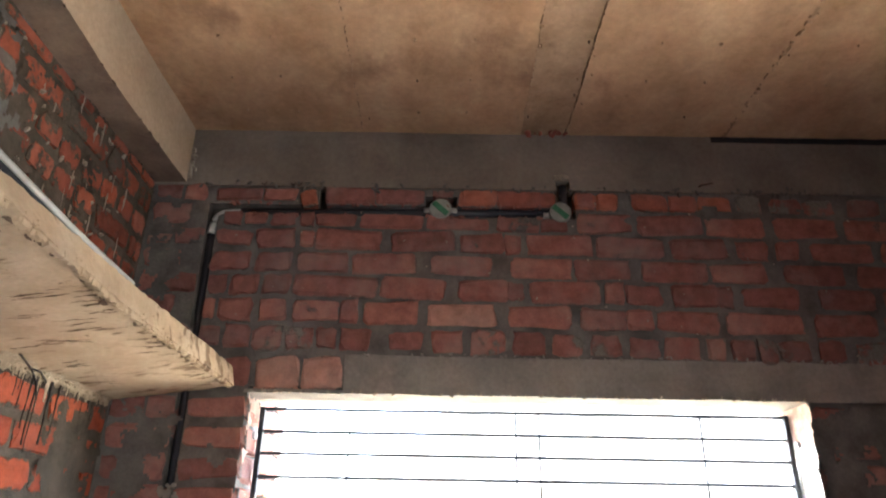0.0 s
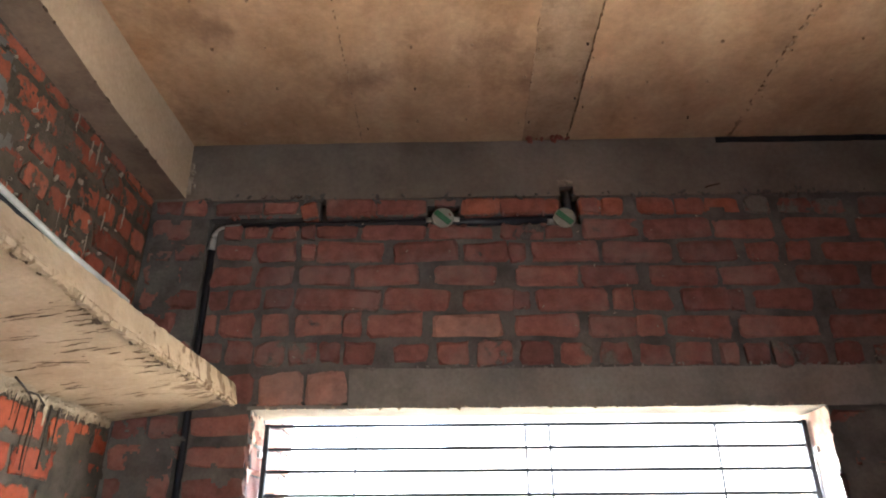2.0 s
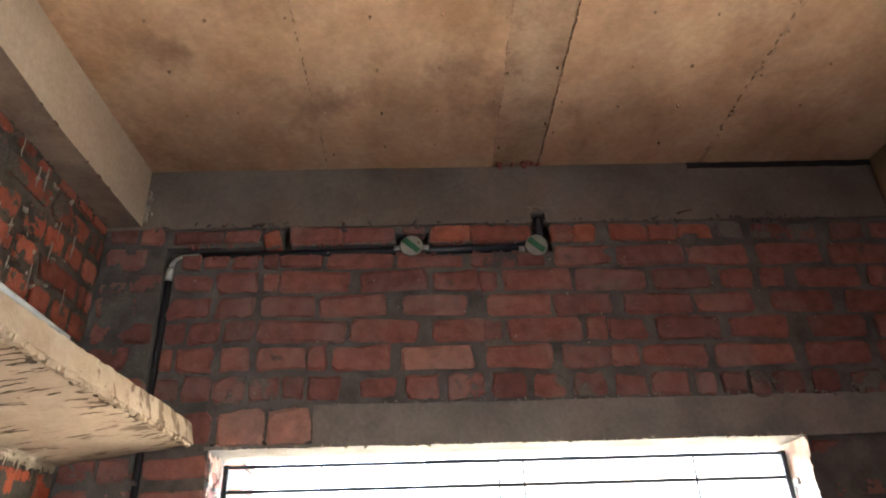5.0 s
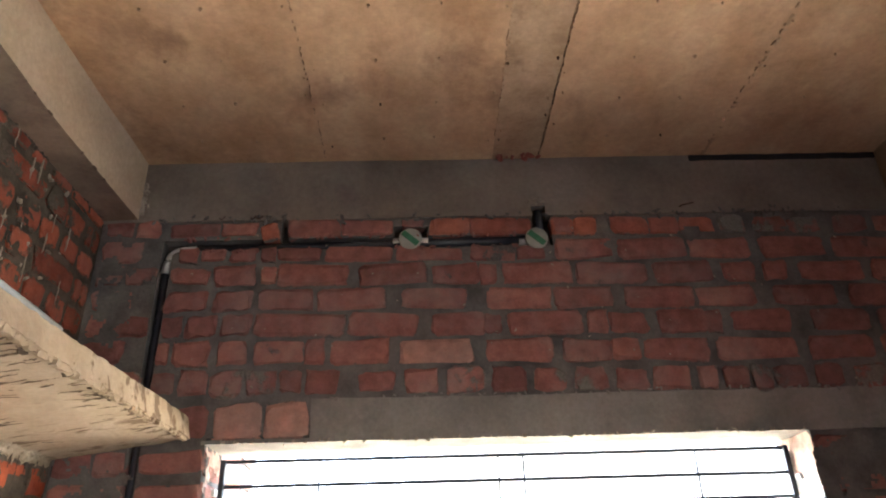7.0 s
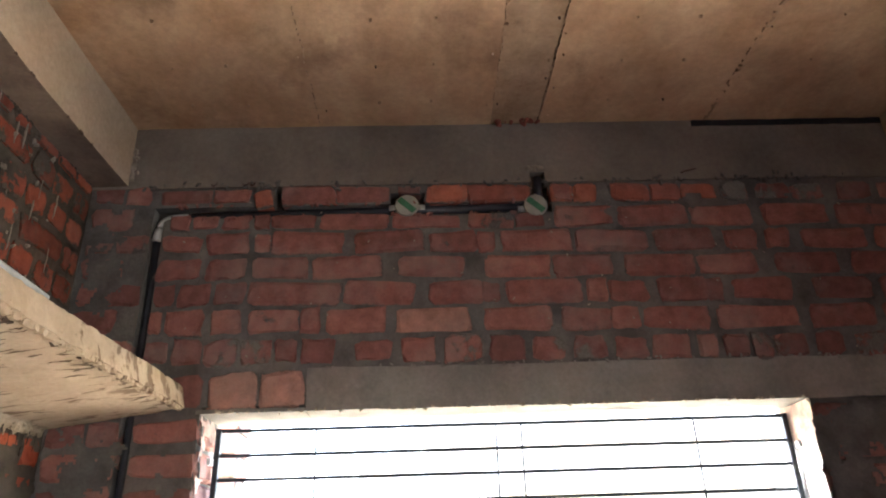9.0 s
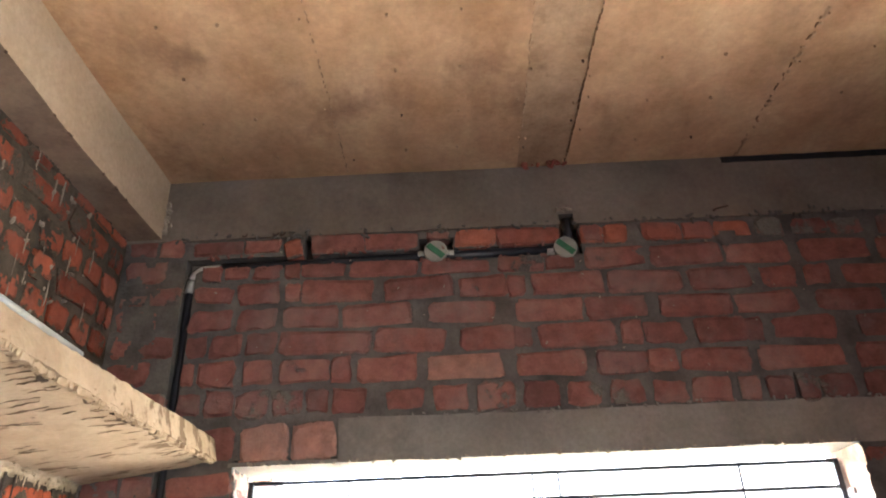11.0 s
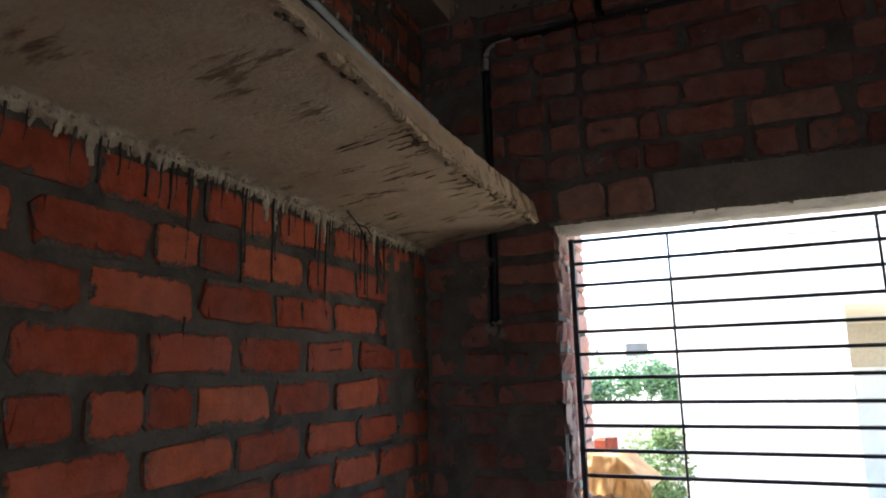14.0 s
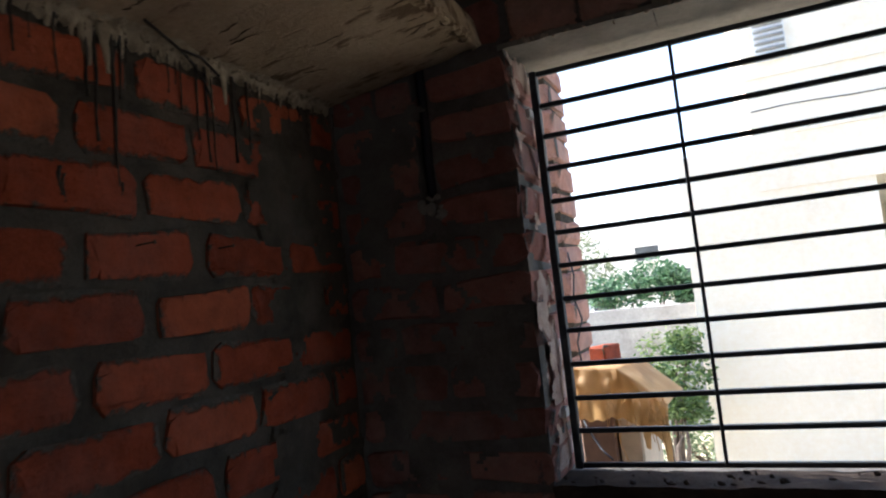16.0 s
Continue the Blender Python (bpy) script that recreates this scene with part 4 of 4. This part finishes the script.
def leaves(centres, count, size, seed, flat=0.7):
    rnd = random.Random(seed)
    verts, faces = [], []
    for k in range(count):
        c, r = centres[rnd.randrange(len(centres))]
        d = Vector((rnd.gauss(0, 1), rnd.gauss(0, 1), rnd.gauss(0, flat))).normalized() * r * rnd.uniform(0.45, 1.08)
        p = Vector(c) + d
        s = size * rnd.uniform(0.6, 1.3)
        a = Vector((rnd.uniform(-1, 1), rnd.uniform(-1, 1), rnd.uniform(-0.6, 0.6))).normalized()
        b = a.cross(Vector((rnd.uniform(-1, 1), rnd.uniform(-1, 1), rnd.uniform(-1, 1)))).normalized() * 0.45
        i = len(verts)
        verts += [p - a * s, p + b * s, p + a * s * 1.1, p - b * s]
        faces.append((i, i + 1, i + 2, i + 3))
    return verts, faces


def plant(name, base, centres, count, size, seed, mat, label, stems=6, category="bush"):
    ob = tagged(new(name), label, category)
    ob.matrix_world = Matrix.Translation(base)
    verts, faces = leaves([(Vector(c) - Vector(base), r) for c, r in centres], count, size, seed)
    me = bpy.data.meshes.new("crown")
    me.from_pydata(verts, [], faces)
    me.materials.append(mat)
    crown = new("crown", me)
    crown.parent = ob
    bm = bmesh.new()
    rnd = random.Random(seed + 1)
    for k in range(stems):
        c, r = centres[k % len(centres)]
        end = Vector(c) - Vector(base) + Vector((rnd.uniform(-1, 1), rnd.uniform(-1, 1), rnd.uniform(-0.3, 1))) * r * 0.5
        mid = end * 0.5 + Vector((rnd.uniform(-0.1, 0.1), rnd.uniform(-0.1, 0.1), 0.1))
        tube(bm, [(0, 0, 0), mid, end], [0.03, 0.018, 0.006], 6)
    part("trunk", bm, BARK, ob)
    return ob


plant("bush", (-0.93, 6.6, -0.45), [((-0.91, 6.6, 0.83), 0.27), ((-1.05, 6.6, 0.63), 0.23), ((-0.79, 6.5, 0.70), 0.24), ((-0.88, 6.6, 0.43), 0.25), ((-0.76, 6.6, 0.96), 0.15), ((-0.78, 6.5, 0.44), 0.18)], 3300, 0.027, 5, LEAF, "dense bright green bush in the yard")
plant("low_bush", (-0.78, 8.0, -0.45), [((-0.8, 8.0, -0.2), 0.25), ((-0.55, 7.6, -0.2), 0.2), ((-1.2, 8.0, -0.25), 0.3)], 1500, 0.03, 8, LEAF_PALE, "low pale weeds on the ground", 4, "weeds")
plant("tree", (-1.75, 11.6, -0.45), [((-1.9, 11.5, 1.35), 0.36), ((-1.5, 11.5, 1.5), 0.38), ((-1.2, 11.5, 1.38), 0.3), ((-2.3, 11.6, 1.3), 0.3), ((-1.0, 11.5, 1.2), 0.22)], 4200, 0.045, 9, LEAF_DARK, "dark green tree behind the garden wall", 8, "tree")
plant("sparse_tree", (-2.85, 12.4, -0.45), [((-2.7, 12.3, 1.9), 0.45), ((-2.95, 12.3, 2.2), 0.4), ((-2.45, 12.3, 1.6), 0.35)], 900, 0.04, 12, LEAF_PALE, "thin pale tree with sparse leaves", 10, "tree")


def tarp_stack():
    stack = tagged(new("covered_stack"), "stack of boards under a draped ochre tarpaulin", "covered stack")
    stack.matrix_world = pose(-0.6, 2.6, -0.45)
    part("panel", bevelled(boxes((-0.12, -0.02, -0.05, 0.33, 0, 1.67)), 0.006, 1), BROWN, stack, "brown wooden panel")
    part("board", bevelled(boxes((-0.015, 0.05, -0.04, 0.33, 0, 1.66)), 0.006, 1), CARD, stack, "pale board")
    # sheet: loose over the top, hanging in front with folds
    bm = bmesh.new()
    nu, nv = 56, 40
    grid = []
    for i in range(nu + 1):
        u = -0.14 + 0.275 * i / nu
        col = []
        for j in range(nv + 1):
            s = j / nv
            crest = 1.760 - 0.90 * max(0.0, u - 0.015) - 0.5 * max(0.0, -0.11 - u)
            if s < 0.4:
                f = s / 0.4
                y, z = 0.36 - 0.46 * f, crest - 0.035 * (1 - f)
            else:
                f = (s - 0.4) / 0.6
                hem = 0.140 - 0.22 * max(0.0, u + 0.02) + 0.018 * noise.noise(Vector((u * 40, 2, 2))) + (0.045 if u > 0.118 or 0.07 < u < 0.085 else 0)
                y, z = -0.10 - 0.02 * math.sin(min(1.0, f * 2) * 1.57) - 0.010 * math.sin(u * 90 + 2 * f) * f, crest - hem * f
            z += 0.008 * noise.noise(Vector((u * 22, s * 9, 3)))
            y += 0.010 * noise.noise(Vector((u * 35, s * 6, 8)))
            col.append(bm.verts.new((u, y, z)))
        grid.append(col)
    for a, b in zip(grid, grid[1:]):
        for j in range(nv):
            bm.faces.new((a[j], b[j], b[j + 1], a[j + 1])).smooth = True
    sheet = part("tarpaulin", bm, TARP, stack, "ochre plastic tarpaulin with a torn hem")
    bm = bmesh.new()
    rnd = random.Random(4)
    for k in range(30):
        u = rnd.choice((rnd.uniform(-0.03, 0.12), rnd.uniform(0.10, 0.135)))
        z = 1.62 + rnd.uniform(-0.02, 0.08)
        ln = rnd.uniform(0.03, 0.10)
        tube(bm, [(u, -0.135, z), (u + rnd.uniform(-0.006, 0.006), -0.14, z - ln * 0.5), (u + rnd.uniform(-0.012, 0.012), -0.136, z - ln)], 0.0013, 4)
    part("fringe", bm, TARP, sheet)
    return stack


tarp_stack()
loose = tagged(new("loose_brick", brick_mesh(900, 0.05, 0.1, LOOSE_BRICK)), "loose red brick weighing down the tarpaulin", "brick")
loose.matrix_world = pose(-0.668, 2.79, 1.318, 0, 0, 70) @ Matrix.Diagonal((0.10, 0.055, 0.05, 1))
bm = crust("y", 2.56, -0.745, -0.66, 1.290, 1.325, 0.005, 0.2, 0.02, 4.0, 0.02)
tagged(part("plastic_scrap", bm, WHITE), "crumpled white plastic scrap on the tarpaulin", "plastic scrap")

# brick pier outside, beside the window
pier = tagged(part("brick_pier", boxes((-1.25, -0.812, 3.012, 3.235, -0.46, 3.4)), MORTAR), "raw red brick pier standing outside the window", "brick pier", kind="structure")

bm = bmesh.new()
tube(bm, [(0.0 + 0.25 * k, 6.982, 2.84 + 0.012 * math.sin(k * 1.3)) for k in range(14)], 0.004, 5)
tagged(part("power_cable", bm, BLACK_PIPE), "thin dark cable clipped along the cream house wall", "cable")
bm = bmesh.new()
tube(bm, [(-0.80, 3.0, 1.66), (-0.785, 2.99, 1.58), (-0.795, 2.99, 1.50), (-0.775, 2.99, 1.42), (-0.80, 2.985, 1.34), (-0.79, 2.98, 1.25)], 0.0035, 5)
tagged(part("loose_wire", bm, BLACK_PIPE), "thin dark wire hanging on the brick pier", "wire", "loose wires")
bm = bmesh.new()
tube(bm, [(-0.655, 2.335, 1.20), (-0.635, 2.33, 1.16), (-0.61, 2.30, 1.135), (-0.58, 2.27, 1.118)], 0.003, 5)
tagged(part("loose_wire", bm, BLACK_PIPE), "thin loose wire bent over the window sill", "wire", "loose wires")
bm = bmesh.new()
rr = random.Random(31)
for k in range(80):
    p = Vector((rr.uniform(WX0 + 0.01, WX1 - 0.01), rr.uniform(W + 0.005, W + 0.11), WZ0 + 0.002))
    bmesh.ops.create_icosphere(bm, subdivisions=1, radius=rr.uniform(0.002, 0.009), matrix=Matrix.Translation(p) @ pose(0, 0, 0, rr.uniform(0, 90), rr.uniform(0, 90), 0) @ Matrix.Diagonal((1.3, 0.8, 0.6, 1)))
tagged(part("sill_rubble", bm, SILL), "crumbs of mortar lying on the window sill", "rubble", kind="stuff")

# ---- bricks, course by course ----
back_set, low_set, high_set = brick_set(BRICK_BACK, 100), brick_set(BRICK_LOW, 200), brick_set(BRICK_HIGH, 300)
pale_set, orange_set = brick_set(BRICK_PALE, 400), brick_set(BRICK_ORANGE, 500)
smeared_set = brick_set(BRICK_SMEARED, 600)


def cut(span, a, b):
    """Take the chase a..b out of a brick's span."""
    u0, u1 = span
    out = []
    if u0 < a:
        out.append((u0, min(u1, a)))
    if u1 > b:
        out.append((max(u0, b), u1))
    return [s for s in out if s[1] - s[0] > 0.025]


# above the window, from the lintel up: the bricks of each course, from end to end along x
COURSES = [
    (2.256, 2.338, ((-1.14, -1.03), (-1.01, -0.93), (-0.875, -0.81), (-0.79, -0.70), (-0.68, -0.58), (-0.56, -0.47), (-0.45, -0.38), (-0.362, -0.257), (-0.18, -0.065), (-0.027, 0.079), (0.117, 0.232), (0.265, 0.377), (0.415, 0.512), (0.55, 0.657), (0.686, 0.80), (0.815, 0.94), (0.974, 1.03), (1.06, 1.135), (1.158, 1.215), (1.234, 1.335), (1.377, 1.463), (1.514, 1.62), (1.65, 1.76), (1.79, 1.96))),
    (2.358, 2.443, ((-1.14, -1.0), (-0.875, -0.845), (-0.82, -0.70), (-0.67, -0.575), (-0.55, -0.38), (-0.367, -0.309), (-0.28, -0.085), (-0.046, 0.200), (0.253, 0.478), (0.517, 0.685), (0.693, 0.782), (0.802, 1.018), (1.059, 1.338), (1.377, 1.60), (1.64, 1.86))),
    (2.460, 2.541, ((-1.14, -1.06), (-1.045, -0.93), (-0.875, -0.81), (-0.79, -0.69), (-0.67, -0.57), (-0.55, -0.248), (-0.223, 0.012), (0.072, 0.247), (0.252, 0.311), (0.339, 0.592), (0.62, 0.684), (0.691, 0.826), (0.869, 1.033), (1.038, 1.09), (1.129, 1.336), (1.417, 1.617), (1.66, 1.90))),
    (2.556, 2.635, ((-1.14, -1.0), (-0.877, -0.731), (-0.705, -0.575), (-0.545, -0.357), (-0.335, -0.107), (-0.038, 0.188), (0.271, 0.491), (0.512, 0.714), (0.766, 1.001), (1.028, 1.23), (1.304, 1.52), (1.578, 1.82), (1.85, 1.96))),
    (2.652, 2.732, ((-1.14, -1.05), (-1.03, -0.93), (-0.875, -0.74), (-0.716, -0.572), (-0.545, -0.50), (-0.482, -0.239), (-0.189, 0.042), (0.076, 0.238), (0.243, 0.300), (0.334, 0.572), (0.60, 0.849), (0.884, 1.09), (1.14, 1.257), (1.287, 1.37), (1.424, 1.649), (1.689, 1.92))),
    (2.748, 2.803, ((-1.14, -1.0), (-0.85, -0.79), (-0.77, -0.69), (-0.67, -0.575), (-0.55, -0.505), (-0.488, -0.341), (-0.316, -0.078), (-0.054, 0.186), (0.218, 0.377), (0.385, 0.485), (0.53, 0.735), (0.766, 1.011), (1.03, 1.257), (1.297, 1.53), (1.575, 1.80), (1.83, 1.96))),
    (2.852, 2.918, ((-1.14, -1.04), (-1.02, -0.94), (-0.459, -0.275), (-0.262, -0.078), (0.07, 0.21), (0.216, 0.442), (0.527, 0.60), (0.612, 0.688), (0.753, 0.884), (0.89, 1.002), (1.012, 1.135), (1.17, 1.25), (1.294, 1.416), (1.427, 1.539), (1.60, 1.72), (1.76, 1.95))),
]
for z0, z1, row in COURSES:
    for s in row:
        for u0, u1 in cut(s, VX0, VX1) if z1 < CH else [s]:
            which = pale_set if z0 == 2.358 and -0.1 < u0 < 0.0 else orange_set if z0 > CH and 0.06 < u0 < 1.1 else smeared_set if z0 < 2.3 and lay.random() < 0.45 or z0 > CH and u0 > 1.1 else back_set
            top = 2.832 if z1 == 2.803 and (u0 > 0.50 or u1 < -0.93) else z1
            drop = -0.012 * ((u0 + u1) / 2 - 0.2)      # the courses fall a little to the right
            lay_brick(which, wall_north, "y", u0 - 0.006, u1 + 0.006, z0 - 0.004 + drop + lay.uniform(-0.002, 0.002), top + 0.003 + drop, W, 0.09)
# chipped bricks over the chase, near its corner and over the round box
for u0, u1, z0, z1 in ((-0.90, -0.72, 2.862, 2.918), (-0.715, -0.575, 2.862, 2.918), (-0.04, 0.045, 2.888, 2.922), (0.527, 0.60, 2.842, 2.918)):
    lay_brick(back_set, wall_north, "y", u0, u1, z0, z1, W - 0.002, 0.08)
chip = lay_brick(orange_set, wall_north, "y", -0.562, -0.498, 2.842, 2.908, W - 0.006, 0.07, 0.0)
chip.matrix_world = chip.matrix_world @ pose(0, 0, 0, 0, 14, 0)
# two bricks beside the lintel's end
for u0, u1 in ((-0.66, -0.50), (-0.49, -0.345), (-1.14, -0.93), (-0.875, -0.675)):
    lay_brick(pale_set if u0 > -0.67 else back_set, wall_north, "y", u0, u1, 2.118, 2.238, W, 0.12)
# beside and below the window
for k in range(15):
    z0 = 2.005 - 0.1 * k
    z1 = z0 + 0.088
    half = 0.125 * (k % 2)
    if z0 > WZ0 - 0.06:
        for s in ((-1.145, -1.03 + half), (-1.02 + half, WX0)):
            for u0, u1 in cut(s, VX0, VX1) if z1 > 1.78 else [s]:
                lay_brick(back_set, wall_north, "y", u0, u1 + (lay.uniform(-0.005, 0.003) if u1 == WX0 else 0), z0, z1, W, 0.222 if u1 == WX0 else 0.09)
        for s in ((WX1, 1.42 + half), (1.435 + half, 1.68), (1.70, 1.95)):
            lay_brick(back_set, wall_north, "y", s[0], s[1], z0, z1, W, 0.222 if s[0] == WX1 else 0.09)
    else:
        x = -1.145 - 0.12 * (k % 2)
        while x < 1.75:
            if x + 0.24 > -1.14:
                lay_brick(back_set, wall_north, "y", max(x, -1.145), x + 0.236, z0 - 0.0, z1, W, 0.09)
            x += 0.25

# pier bricks
for k in range(32):
    z0 = 0.2 + 0.1 * k
    for u0, u1 in (((-1.25, -1.03), (-1.02, -0.80)) if k % 2 else ((-1.25, -1.14), (-1.13, -0.92), (-0.91, -0.80))):
        lay_brick(pale_set, pier, "y", u0, u1, z0, z0 + 0.088, 3.0, 0.24 if u1 == -0.80 else 0.1)

# left wall: 0.105 m courses, joints 0.257 m apart
for k in range(-9, 13):
    z0 = 1.742 + 0.105 * k
    z1 = z0 + 0.079
    if 2.04 < z0 < 2.13:
        continue
    if z0 > 2.80:
        z1 = min(z1, 2.93)
    high = z0 > 2.1
    off = 0.808 if k % 2 else 0.683
    for n in range(-4, 6):
        u0, u1 = off + 0.257 * n + 0.0135, off + 0.257 * (n + 1) - 0.0135
        u0 += lay.uniform(-0.006, 0.006)
        u1 = min(u1 + lay.uniform(-0.006, 0.006), W - 0.012)
        if u1 - u0 < 0.04 or z1 - z0 < 0.03:
            continue
        if lay.random() < 0.05 or high and lay.random() < 0.75:
            m = (u0 + u1) / 2
            for a, b in ((u0, m - 0.006), (m + 0.006, u1)):
                lay_brick(high_set if high else low_set, wall_west, "x", a, b, z0, z1, L, 0.06, 1.4)
        else:
            lay_brick(high_set if high else low_set, wall_west, "x", u0, u1, z0, z1, L, 0.06, 1.4)
